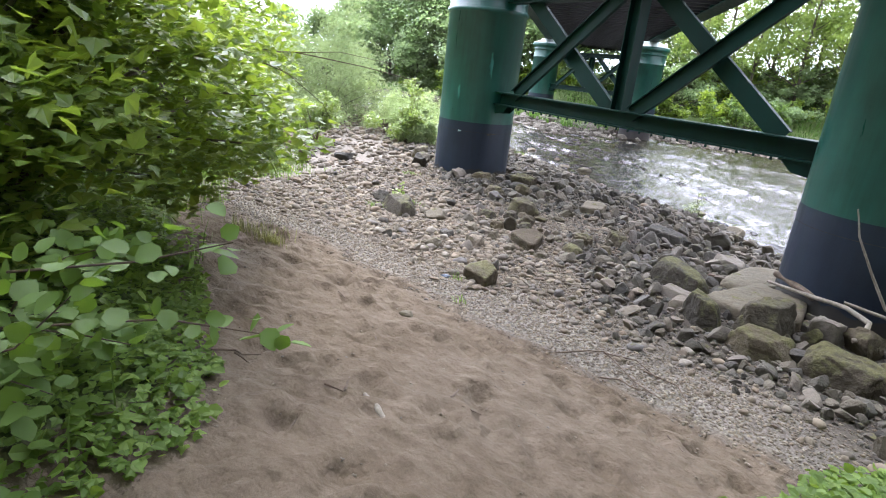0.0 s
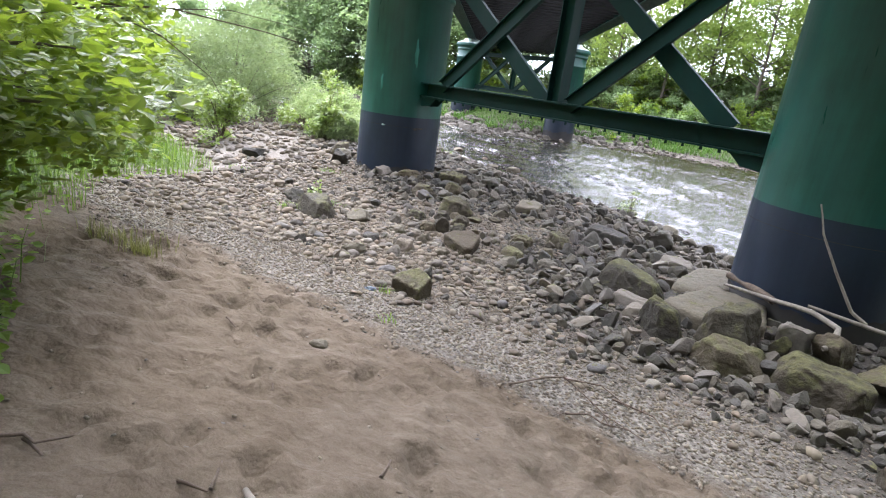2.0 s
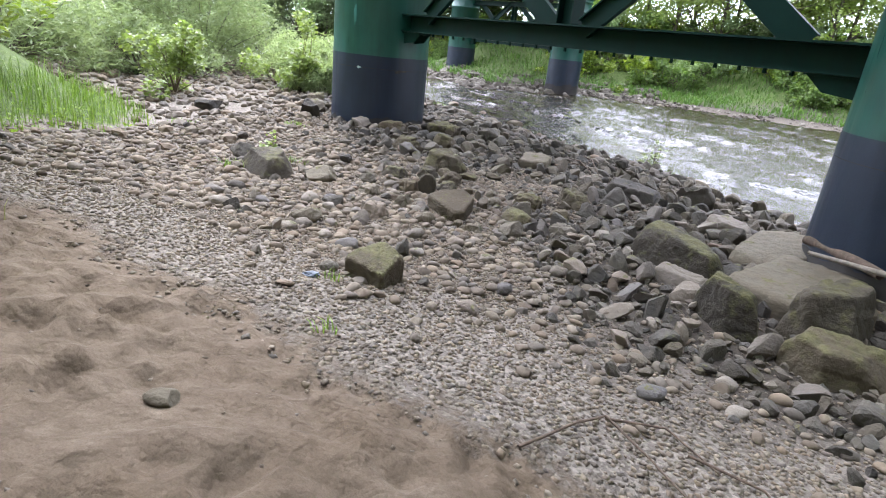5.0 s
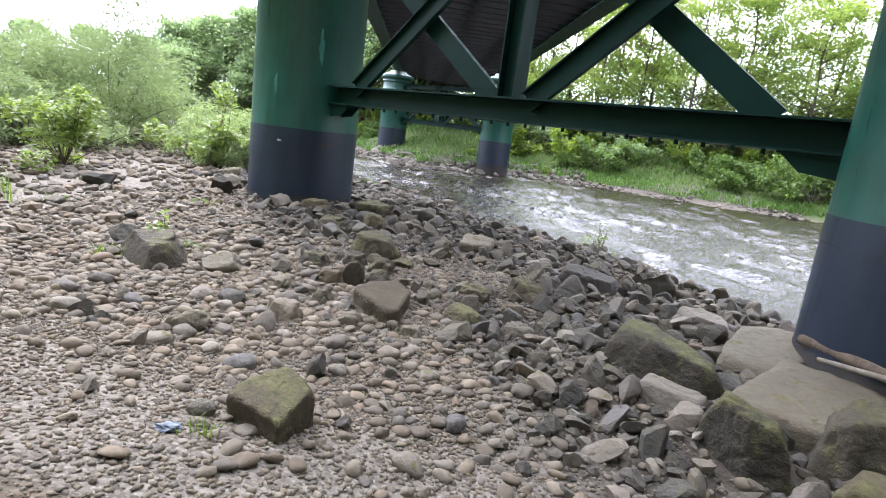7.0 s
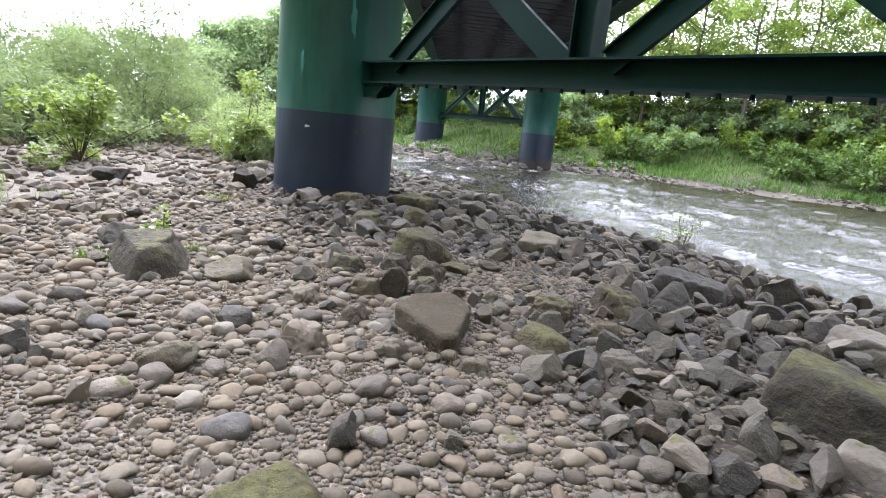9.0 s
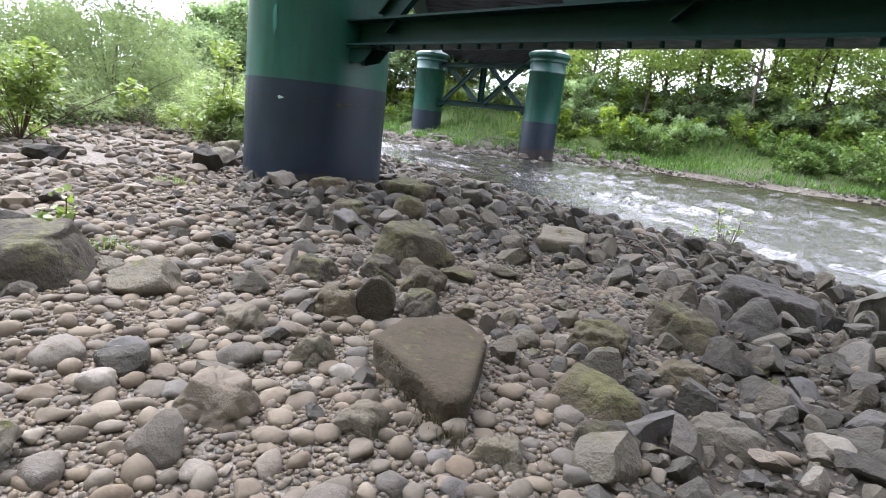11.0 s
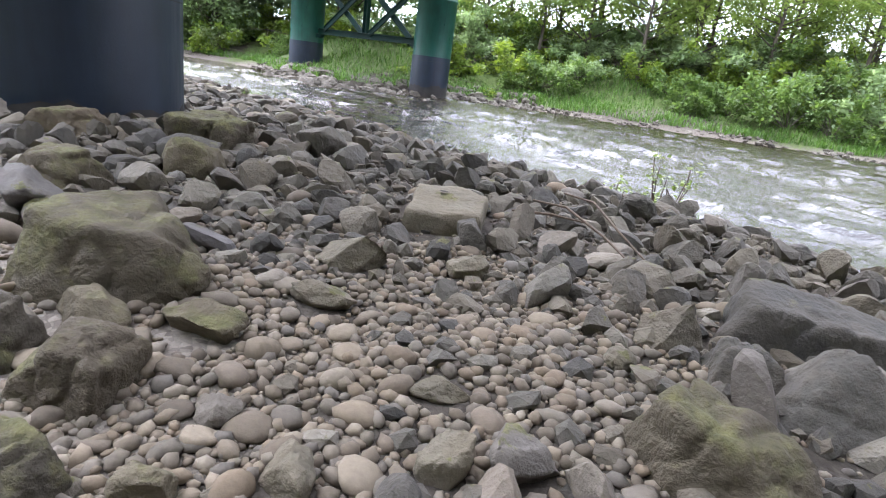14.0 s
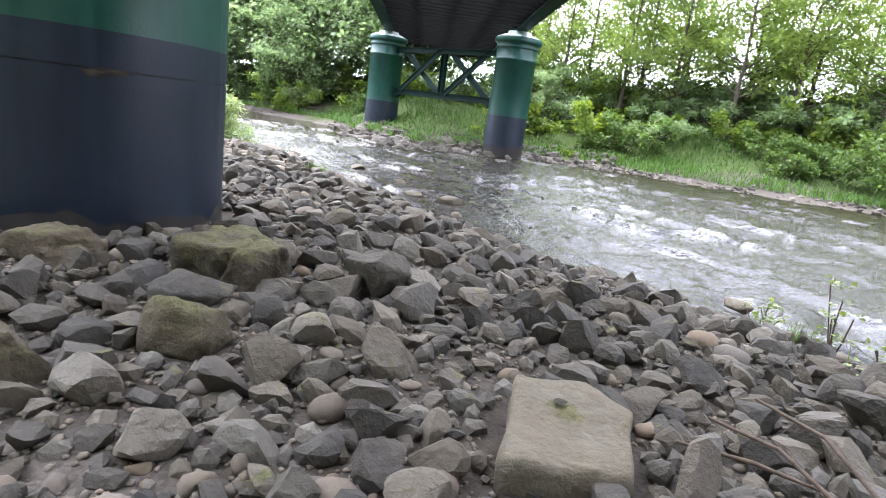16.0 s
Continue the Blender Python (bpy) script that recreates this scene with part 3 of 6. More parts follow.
pier_near = pier(P1, -0.3, 0.36)
pier(P2, -0.3, 0.48)
pier(P1 + SPAN, -0.6, 0.15)
pier(P2 + SPAN, -0.9, 0.15)


def curved_patch(name, parent, centre, towards, z, wide, high, material, seed, label):
    """An irregular flake of paint or rust lying on the round face of a pier."""
    mid = math.atan2(towards[1], towards[0])
    bm = bmesh.new()
    n = 26
    c = bm.verts.new(((PIER_R + 0.012) * math.cos(mid), (PIER_R + 0.012) * math.sin(mid), z))
    ring = []
    for i in range(n):
        a = 2 * math.pi * i / n
        k = 1 + 0.7 * noise.noise(Vector((math.cos(a) * 1.5 + seed, math.sin(a) * 1.5, seed * 2.0)))
        th = mid + wide / 2 * k * math.cos(a) / PIER_R
        ring.append(bm.verts.new(((PIER_R + 0.0085) * math.cos(th), (PIER_R + 0.0085) * math.sin(th), z + high / 2 * k * math.sin(a))))
    for i in range(n):
        bm.faces.new((c, ring[i], ring[(i + 1) % n]))
    part(name, bm, material, parent, label)


curved_patch("rust_patch", pier_near, P1, (0.87, -0.75), 1.435, 0.24, 0.045, MAT_RUST, 1.0, "flaked rust along the joint")
curved_patch("rust_patch", pier_near, P1, (0.80, -0.85), 1.41, 0.16, 0.05, MAT_RUST, 2.0, "flaked rust along the joint")
curved_patch("rust_patch", pier_near, P1, (-0.04, -1.0), 1.445, 0.09, 0.04, MAT_CAP, 3.0, "chipped pale paint")
curved_patch("faded_patch", pier_near, P1, (-0.16, -1.0), 2.46, 0.07, 0.36, MAT_FADED, 4.0, "faded pale paint streak")
curved_patch("faded_patch", pier_near, P1, (0.62, -0.9), 3.2, 0.10, 0.5, MAT_FADED, 5.0, "faded pale paint streak")


def bar_frame(p, q, side):
    """A frame whose x runs from p to q and whose y points to side."""
    x = (Vector(q) - Vector(p)).normalized()
    y = (Vector(side) - Vector(side).dot(x) * x).normalized()
    z = x.cross(y)
    m = Matrix((x, y, z)).transposed().to_4x4()
    m.translation = p
    return m, (Vector(q) - Vector(p)).length


def rolled_beam(p, q, side, deep, wide, thick=0.022):
    """An I-shaped beam from p to q: its flanges lie across the side direction, its web stands between them."""
    h, w, t, k = deep / 2, wide / 2, thick, thick / 2
    return swept(p, q, side, [(-w, -h), (w, -h), (w, -h + t), (k, -h + t), (k, h - t), (w, h - t), (w, h), (-w, h), (-w, h - t), (-k, h - t), (-k, -h + t), (-w, -h + t)])


def swept(p, q, side, outline):
    """A bar of one outline (across, along the third axis) from p to q."""
    m, ln = bar_frame(p, q, side)
    bm = bmesh.new()
    ends = [[bm.verts.new(m @ Vector((x, y, z))) for y, z in outline] for x in (0, ln)]
    n = len(outline)
    for i in range(n):
        bm.faces.new((ends[0][i], ends[0][(i + 1) % n], ends[1][(i + 1) % n], ends[1][i]))
    bm.faces.new(ends[0][::-1])
    bm.faces.new(ends[1])
    return bm


def plate_bar(p, q, side, deep, off, lip=0.09, thick=0.02):
    """A flat brace with a lip along each edge, standing off to one side of the frame's middle."""
    h, a, b, c = deep / 2, off - math.copysign(thick / 2, lip), off + math.copysign(thick / 2, lip), off + lip
    return swept(p, q, side, [(a, -h), (c, -h), (c, -h + thick), (b, -h + thick), (b, h - thick), (c, h - thick), (c, h), (a, h)])


def bracing(a):
    """The cross bracing between the two piers of one pair."""
    ob = empty("cross_bracing", a, "dark green riveted steel cross bracing between two piers", "bridge bracing", "pier bracings")
    n = Vector((-ACROSS.y, ACROSS.x, 0))
    n = n if n.y < 0 else -n
    up = Vector((0, 0, 1))
    start, end, mid = ACROSS * (PIER_R - 0.08), ACROSS * (PIER_GAP - PIER_R + 0.08), ACROSS * (PIER_GAP / 2)
    zb, zt = 2.41, 4.93
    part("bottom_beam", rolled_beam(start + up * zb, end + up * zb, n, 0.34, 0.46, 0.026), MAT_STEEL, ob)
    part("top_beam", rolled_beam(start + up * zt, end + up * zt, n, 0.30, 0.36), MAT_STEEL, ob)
    for s in (-0.14, 0.14):
        m, ln = bar_frame(mid + up * (zb + 0.17) + ACROSS * s, mid + up * (zt - 0.15) + ACROSS * s, n)
        bm = bmesh.new()
        box(bm, (0, -0.14, -0.011), (ln, 0.14, 0.011), m)
        part("post_flange", bm, MAT_STEEL, ob)
    m, ln = bar_frame(mid + up * (zb + 0.17), mid + up * (zt - 0.15), n)
    bm = bmesh.new()
    box(bm, (0, -0.012, -0.129), (ln, 0.012, 0.129), m)
    part("post_web", bm, MAT_STEEL, ob)
    lo, hi = zb + 0.12, zt - 0.02
    i1, i2 = ACROSS * 1.70, ACROSS * 8.60
    m1, m2 = ACROSS * 4.84, ACROSS * 5.55
    for a0, b0, z0, z1, off in ((i1, m1, lo, hi, 0.05), (i1, m1, hi, lo, -0.07), (m2, i2, lo, hi, 0.05), (m2, i2, hi, lo, -0.07)):
        part("diagonal", plate_bar(a0 + up * z0, b0 + up * z1, n, 0.32, off, 0.08 if off > 0 else -0.0801), MAT_STEEL, ob)
    for at, s in ((start, 1), (end, -1)):
        bm = bmesh.new()
        foot = at + up * (zb - 0.172)
        for w in (-0.13, 0.13):
            q = [foot + n * w + ACROSS * (s * x) + up * z for x, z in ((0.0, 0), (0.62, 0), (0.40, -0.19), (0.0, -0.24))]
            f0 = [bm.verts.new(v) for v in q]
            f1 = [bm.verts.new(v + n * 0.02) for v in q]
            bm.faces.new(f0), bm.faces.new(f1[::-1])
            for i in range(4):
                bm.faces.new((f0[i], f1[i], f1[(i + 1) % 4], f0[(i + 1) % 4]))
        m, _ = bar_frame(foot - up * 0.012, foot + ACROSS * s - up * 0.012, n)
        box(bm, (0.05, -0.2, -0.011), (0.62, 0.2, 0.011), m)
        part("bracket", bm, MAT_STEEL, ob)
    step = (end - start).length
    for i in range(24):
        bm = bmesh.new()
        d = 0.75 + i * (step - 1.5) / 23
        bmesh.ops.create_cone(bm, cap_ends=True, segments=6, radius1=0.028, radius2=0.022, depth=0.055, matrix=Matrix.Translation(start + ACROSS * d + up * (zb - 0.17 - 0.027) + n * 0.16))
        part("bolt", bm, MAT_STEEL, ob)
    return ob


bracing(P1)
bracing(P1 + SPAN)

deck = empty("bridge_deck", P1, "dark riveted bridge deck seen from below, with cross girders", "bridge deck", kind="structure")
BACK, AHEAD = -22.0, 46.0
side_way = Vector((ALONG.y, -ALONG.x, 0))
up = Vector((0, 0, 1))
for off in (Vector((0, 0, 0)), P2 - P1):
    a, b = off + ALONG * BACK + up * (DECK_Z + 0.62), off + ALONG * AHEAD + up * (DECK_Z + 0.62)
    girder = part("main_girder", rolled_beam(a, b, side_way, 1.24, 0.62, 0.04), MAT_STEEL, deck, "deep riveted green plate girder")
    for i in range(38):
        bm = bmesh.new()
        m, _ = bar_frame(a + ALONG * (0.9 + i * 1.8), a + ALONG * (2 + i * 1.8), side_way)
        box(bm, (-0.012, -0.27, -0.57), (0.012, 0.27, 0.57), m)
        part("stiffener", bm, MAT_STEEL, girder)
    bm = bmesh.new()
    m, ln = bar_frame(a + up * 0.75, b + up * 0.75, side_way)
    box(bm, (0, -0.5, -0.11), (ln, 0.5, -0.05), m)
    box(bm, (0, -0.45, -0.04), (ln, -0.38, 0.95), m)
    part("parapet", bm, MAT_STEEL, deck)
    for d in (0.0, SPAN.length):
        bm = bmesh.new()
        m, _ = bar_frame(off + ALONG * (d - 0.35) + up * 6.0, off + ALONG * (d + 0.35) + up * 6.0, side_way)
        box(bm, (-0.1, -0.36, -0.03), (0.8, 0.36, 0.028), m, 0.008)
        part("bearing_plate", bm, MAT_RUST, deck, "rusty bearing plate")
width = (P2 - P1).dot(side_way)
skew = (P2 - P1).dot(ALONG)
rib = rolled_beam(Vector((0, 0, 0)), side_way * (width - 0.1), ALONG, 0.36, 0.2, 0.02)
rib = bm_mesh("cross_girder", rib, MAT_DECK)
for i in range(74):
    d = BACK + 1.0 + i * 0.9
    g = new("cross_girder", rib)
    g.parent = deck
    g.location = ALONG * d + side_way * 0.05 + up * (DECK_Z + 0.30)
bm = bmesh.new()
m, ln = bar_frame(ALONG * (BACK - 2) + side_way * (width / 2), ALONG * AHEAD + side_way * (width / 2), side_way)
box(bm, (0, -width / 2 - 0.3, DECK_Z + 0.50), (ln, width / 2 + 0.3, DECK_Z + 0.58), m)
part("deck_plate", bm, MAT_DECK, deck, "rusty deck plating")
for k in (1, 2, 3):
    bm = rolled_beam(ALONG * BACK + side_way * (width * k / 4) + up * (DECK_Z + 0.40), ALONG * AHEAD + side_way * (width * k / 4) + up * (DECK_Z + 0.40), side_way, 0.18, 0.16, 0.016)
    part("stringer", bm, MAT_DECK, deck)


def abutment(name, d, low, label):
    ob = tagged(empty(name, P1 + ALONG * d, label, "bridge abutment"), kind="structure")
    m, _ = bar_frame(Vector((0, 0, 0)), side_way, -ALONG)
    courses = int((DECK_Z - low) / 0.34)
    shared = {}
    core = bmesh.new()
    box(core, (-1.0, -1.6, low), (width + 1.0, -0.06, DECK_Z - 0.02), m)
    part("core", core, MAT_BRICK, ob)
    r = random.Random(5)
    for c in range(courses):
        at = -1.0
        while at < width + 0.9:
            ln = r.choice((0.6, 0.8, 1.0))
            ln = min(ln, width + 1.0 - at)
            if ln not in shared:
                bm = bmesh.new()
                box(bm, (0.006, -0.058, 0.006), (ln - 0.006, 0.03, 0.328), m)
                shared[ln] = bm_mesh("stone_block", bm, MAT_BRICK)
            blk = new("stone_block", shared[ln])
            blk.parent = ob
            blk.location = m.to_3x3() @ Vector((at, r.uniform(-0.012, 0.012), low + c * 0.34))
            at += ln
    return ob


abutment("abutment_far", 45.0, 1.9, "dark red sandstone bridge abutment on the far bank")
abutment("abutment_near", -21.0, 1.5, "dark red sandstone bridge abutment behind the sandy slope")


# ---- boulders and large stones ----
def rest(x, y):
    return float(height(np.array(x), np.array(y)))


def boulder(name, label, place, size, yaw, seed, material, cuts=11, sink=0.3, lean=(0, 0), rough=0.11, group=""):
    """One broken or worn stone, as wide, deep and high as size, bedded in the ground."""
    v, f = ico(4)
    r = np.random.default_rng(seed)
    for k in range(cuts):
        n = r.normal(size=3)
        n /= np.linalg.norm(n)
        over = v @ n - r.uniform(0.4, 0.74)
        v = v - np.clip(over, 0, None)[:, None] * n
    n = np.array((r.normal(0, 0.35), r.normal(0, 0.35), 1.0))
    n /= np.linalg.norm(n)
    if cuts >= 9:
        v = v - np.clip(v @ n - 0.5, 0, None)[:, None] * n
    v = lumps(v, seed, rough, 1.8)
    crease = np.array([abs(noise.noise(Vector(p) * 1.9 + Vector((seed * 1.7, 2.0, 5.0)))) for p in v])
    v = v * (1 - rough * 0.9 * np.clip(1 - crease * 5, 0, 1))[:, None]
    v = lumps(v, seed + 9, rough * 0.5, 4.5)
    v = lumps(v, seed + 19, rough * 0.25, 12.0)
    v = (v - (v.max(0) + v.min(0)) / 2) / (v.max(0) - v.min(0)) * size
    ob = new(name, mesh_of(name, v, f, material, True))
    z = rest(place[0], place[1]) + size[2] * (0.5 - sink)
    ob.matrix_world = pose(place[0], place[1], z, lean[0], lean[1], yaw)
    return tagged(ob, label, "boulder", group)


def slab(name, label, corners, top, thick, material, seed, tilt=(0.0, 0.0), category="boulder", hole=None):
    """A flat-topped block from its outline in plan, with worn edges and an uneven top."""
    cx, cy = np.mean([c[0] for c in corners]), np.mean([c[1] for c in corners])
    r = np.random.default_rng(seed)
    pts = []
    n = len(corners)
    for i in range(n):
        a, b = np.array(corners[i]), np.array(corners[(i + 1) % n])
        for k in range(7):
            t = k / 7
            pts.append(a * (1 - t) + b * t)
    pts = np.array(pts)
    pts[:, 0] += [0.02 * noise.noise(Vector((p[0] * 5, p[1] * 5, seed))) for p in pts]
    pts[:, 1] += [0.02 * noise.noise(Vector((p[0] * 5, p[1] * 5, seed + 4))) for p in pts]
    bm = bmesh.new()
    rings = []
    for inset, z in ((0.88, -thick), (0.98, -thick * 0.7), (1.0, -thick * 0.25), (0.985, -0.03), (0.955, -0.008), (0.9, 0.0), (0.65, 0.0), (0.35, 0.0), (0.14, 0.0)):
        ring = []
        for p in pts:
            x, y = (p[0] - cx) * inset, (p[1] - cy) * inset
            dz = 0.022 * noise.noise(Vector((x * 4, y * 4, seed))) + 0.01 * noise.noise(Vector((x * 14, y * 14, seed)))
            ring.append(bm.verts.new((x, y, z + dz + x * tilt[0] + y * tilt[1])))
        rings.append(ring)
    m = len(pts)
    for a, b in zip(rings, rings[1:]):
        for i in range(m):
            bm.faces.new((a[i], a[(i + 1) % m], b[(i + 1) % m], b[i]))
    bm.faces.new(rings[-1])
    bm.faces.new(rings[0][::-1])
    me = bm_mesh(name, bm, material, True)
    ob = new(name, me)
    ob.location = (cx, cy, top)
    if hole:
        # no bore is cut: a flat dark disc paints the shade inside the hole
        bm = bmesh.new()
        bm.faces.new([bm.verts.new((0.03 * math.cos(a) * (1 + 0.15 * math.sin(2 * a)), 0.026 * math.sin(a), 0.0)) for a in np.linspace(0, 6.283, 18, endpoint=False)])
        h = new("drill_hole", bm_mesh("drill_hole", bm, MAT_HOLE_SHADE, True))
        h.parent = ob
        h.location = (hole[0] - cx, hole[1] - cy, (hole[1] - cy) * tilt[1] + 0.022)
        tagged(h, "flat dark disc painted as the shade in a drilled round hole")
    return tagged(ob, label, category)


def hewn(label, corners, top, material, seed, tilt=(0.0, 0.0), flare=0.2, cuts=4, rough=0.03, worn=34.0, name="boulder", category="boulder"):
    """A quarried or split rock: sides over an outline in plan, leaning in by flare, a tilted top, chamfers and worn edges."""
    r = np.random.default_rng(seed)
    c = np.mean(corners, 0)
    zg = rest(*c)
    z0 = zg - 0.14
    zm = (top + z0) / 2
    planes = [(np.array((0.0, 0.0, -1.0)), zm - z0)]
    n = np.array((-tilt[0], -tilt[1], 1.0))
    n /= np.linalg.norm(n)
    planes.append((n, n[2] * (top - zm)))
    for i, p in enumerate(corners):
        p, q = np.array(p) - c, np.array(corners[(i + 1) % len(corners)]) - c
        out = np.array((q[1] - p[1], p[0] - q[0]))
        out = out / np.linalg.norm(out) * (1 if out @ (p + q) > 0 else -1)
        lean = flare + r.uniform(-0.12, 0.12)
        n = np.array((*out, lean)) / math.hypot(1, lean)
        planes.append((n, n @ np.array((*((p + q) / 2), zg - zm))))
    v, f = ico(5)

    def reach(power):
        total = 0
        for n, d in planes:
            total = total + np.clip(v @ n / max(d, 0.02), 0, None) ** power
        return v / (total ** (1 / power))[:, None]

    for _ in range(cuts + 2 if cuts else 0):
        a = r.uniform(0, 6.283)
        n = np.array((math.cos(a), math.sin(a), r.uniform(0.2, 1.3)))
        n /= np.linalg.norm(n)
        planes.append((n, (reach(40.0) @ n).max() * r.uniform(0.78, 0.94)))
    w = reach(worn)
    size = np.ptp(w, axis=0).max()
    bump = np.array([noise.noise(Vector(p) * (3.2 / size) + Vector((seed, 2, 3))) + 0.55 * noise.noise(Vector(p) * (8 / size) + Vector((5, seed, 1))) + 0.3 * noise.noise(Vector(p) * (20 / size) + Vector((seed, seed, 1))) for p in w])
    crease = np.array([noise.noise(Vector(p) * (2.6 / size) + Vector((seed, 7, seed))) for p in w])
    bump = bump - 0.9 * np.clip(1 - np.abs(crease) * 9, 0, 1)
    w = w * (1 + rough * 2.0 * bump)[:, None]
    ob = new(name, mesh_of(name, w, f, material, True))
    ob.location = (c[0], c[1], zm)
    half = 0.5 * (np.ptp([p[0] for p in corners]) + np.ptp([p[1] for p in corners])) / 2
    KEEP_OUT.append((c[0], c[1], 0.68 * half))
    return tagged(ob, label, category)


MAT_HOLE_SHADE = stone_material("hole_shade", False, tones=[(0.0, (0.02, 0.018, 0.015)), (1.0, (0.03, 0.026, 0.02))])
KEEP_OUT = []


def big(label, place, size, yaw, seed, material, **kw):
    KEEP_OUT.append((*place, 0.42 * max(size[0], size[1])))
    return boulder("boulder", label, place, size, yaw, seed, material, **kw)


# the mossy cube, the grey-brown rock and the flat furred boulder along the way
hewn("squared olive mossy boulder on pale gravel", [(-2.65, 9.19), (-2.24, 9.02), (-2.19, 9.4), (-2.44, 9.62)], 0.46, MAT_MOSS, 3, (0.0, 0.26), 0.02, 2, 0.03, 26)
hewn("grey-brown boulder with dry moss on its back", [(-5.9, 12.15), (-5.05, 11.62), (-4.85, 12.1), (-5.35, 12.75)], 0.43, MAT_BOULDER, 5, (0.0, 0.1), 0.42, 3, 0.04)
flat_rock = hewn("broad flat boulder furred with dry grass and moss", [(-2.82, 11.88), (-2.31, 11.42), (-2.22, 11.5), (-2.24, 12.12), (-2.47, 12.36), (-2.75, 12.22)], 0.3, MAT_FUR, 6, (0.0, 0.06), 0.02, 0, 0.012, 26)
hewn("long mossy rounded boulder among broken stones", [(-1.93, 12.16), (-1.78, 12.3), (-1.43, 12.0), (-1.4, 11.8), (-1.6, 11.77), (-1.92, 12.02)], 0.26, MAT_MOSS, 8, (0.05, 0.05), 0.3, 3, 0.03, 10)
# the row of boulders before the pier
hewn("domed brown-green boulder with a mossy back", [(-3.5, 13.62), (-3.56, 14.05), (-3.2, 14.35), (-2.82, 13.98), (-2.84, 13.7), (-3.1, 13.56)], 0.48, MAT_BOULDER, 12, (-0.1, 0.05), 0.42, 4, 0.05)
hewn("angular grey boulder beside smaller stones", [(-3.92, 12.9), (-3.56, 12.86), (-3.54, 13.15), (-3.86, 13.22)], 0.31, MAT_BOULDER, 14, (0.0, 0.1), 0.35, 4, 0.06)
big("upright rounded grey stone", (-3.04, 12.58), (0.25, 0.25, 0.36), 70, 15, MAT_BOULDER, cuts=2, sink=0.25, rough=0.06)
hewn("rough brown stone beside the flat boulder", [(-3.52, 12.44), (-3.14, 12.36), (-3.12, 12.62), (-3.44, 12.72)], 0.27, MAT_BOULDER, 16, (0.1, 0.0), 0.3, 5, 0.08)
hewn("mossy block resting behind the flat boulder", [(-3.07, 13.12), (-2.77, 13.06), (-2.74, 13.34), (-3.02, 13.42)], 0.32, MAT_BOULDER, 17, (0.0, 0.12), 0.12, 3, 0.05)
hewn("wide brown stone beside the mossy block", [(-3.0, 12.74), (-2.72, 12.6), (-2.62, 12.85), (-2.92, 12.98)], 0.26, MAT_BOULDER, 18, (0.1, 0.1), 0.3, 5, 0.07)
hewn("split brown boulder under the domed one", [(-3.44, 13.2), (-3.14, 13.16), (-3.12, 13.42), (-3.4, 13.47)], 0.31, MAT_BOULDER, 19, (0.0, 0.15), 0.28, 4, 0.06)
hewn("long ribbed brown-grey boulder on gravel", [(-1.28, 13.38), (-1.14, 13.52), (-0.86, 13.32), (-0.78, 13.05), (-0.95, 12.98), (-1.22, 13.14)], 0.34, MAT_BOULDER, 20, (-0.1, 0.15), 0.22, 3, 0.045)
hewn("rough lichen-grey rock on gravel", [(-1.82, 12.56), (-1.47, 12.52), (-1.42, 12.8), (-1.76, 12.92)], 0.31, MAT_BOULDER, 21, (0.0, 0.1), 0.18, 5, 0.09)
hewn("dark broken boulder at the water side", [(-0.72, 14.05), (0.2, 13.95), (0.25, 14.35), (-0.6, 14.48)], 0.36, MAT_BROKEN, 22, (-0.12, 0.1), 0.25, 5, 0.05)
hewn("dark pointed rock beside a boulder", [(-0.75, 13.5), (-0.27, 13.4), (-0.25, 13.76), (-0.6, 13.86)], 0.43, MAT_BROKEN, 23, (0.2, 0.0), 0.55, 4, 0.04)
hewn("dark glossy broken stone beside a ribbed boulder", [(-0.86, 13.7), (-0.56, 13.68), (-0.55, 13.95), (-0.8, 13.98)], 0.3, MAT_BROKEN, 24, (0.0, 0.2), 0.35, 5, 0.06)
# flat pale stones among the cobbles
for lab, corners, top, mat, seed, flare in (
        ("squared grey stone among rounded cobbles", [(-3.44, 11.1), (-3.1, 11.04), (-3.08, 11.28), (-3.38, 11.36)], 0.27, MAT_STONE, 80, 0.3),
        ("pale three-cornered flat stone on cobbles", [(-3.88, 12.05), (-3.66, 11.88), (-3.5, 12.12), (-3.8, 12.24)], 0.23, MAT_SLAB, 81, 0.25),
        ("pale worn block among cobbles", [(-3.26, 11.76), (-3.03, 11.71), (-3.02, 11.95), (-3.2, 11.99)], 0.25, MAT_SLAB, 82, 0.25),
        ("pale smooth block beside the flat boulder", [(-2.74, 11.22), (-2.56, 11.19), (-2.53, 11.38), (-2.72, 11.41)], 0.23, MAT_SLAB, 83, 0.22),
        ("pale low stone in front of the flat boulder", [(-2.18, 11.28), (-1.93, 11.26), (-1.94, 11.44), (-2.12, 11.44)], 0.2, MAT_SLAB, 84, 0.25),
        ("squared grey rock before the long mossy boulder", [(-1.78, 11.5), (-1.48, 11.46), (-1.45, 11.66), (-1.72, 11.7)], 0.23, MAT_BOULDER, 85, 0.2),
        ("thin dark slab of stone on rubble", [(-1.26, 11.86), (-0.92, 11.74), (-0.86, 11.95), (-1.15, 12.08)], 0.21, MAT_BROKEN, 86, 0.3),
        ("wedge of split grey stone on rubble", [(-1.34, 12.44), (-1.02, 12.36), (-0.98, 12.54), (-1.28, 12.64)], 0.23, MAT_BOULDER, 87, 0.45)):
    hewn(lab, corners, top, mat, seed, (0.05, 0.12), flare, 4, 0.06)
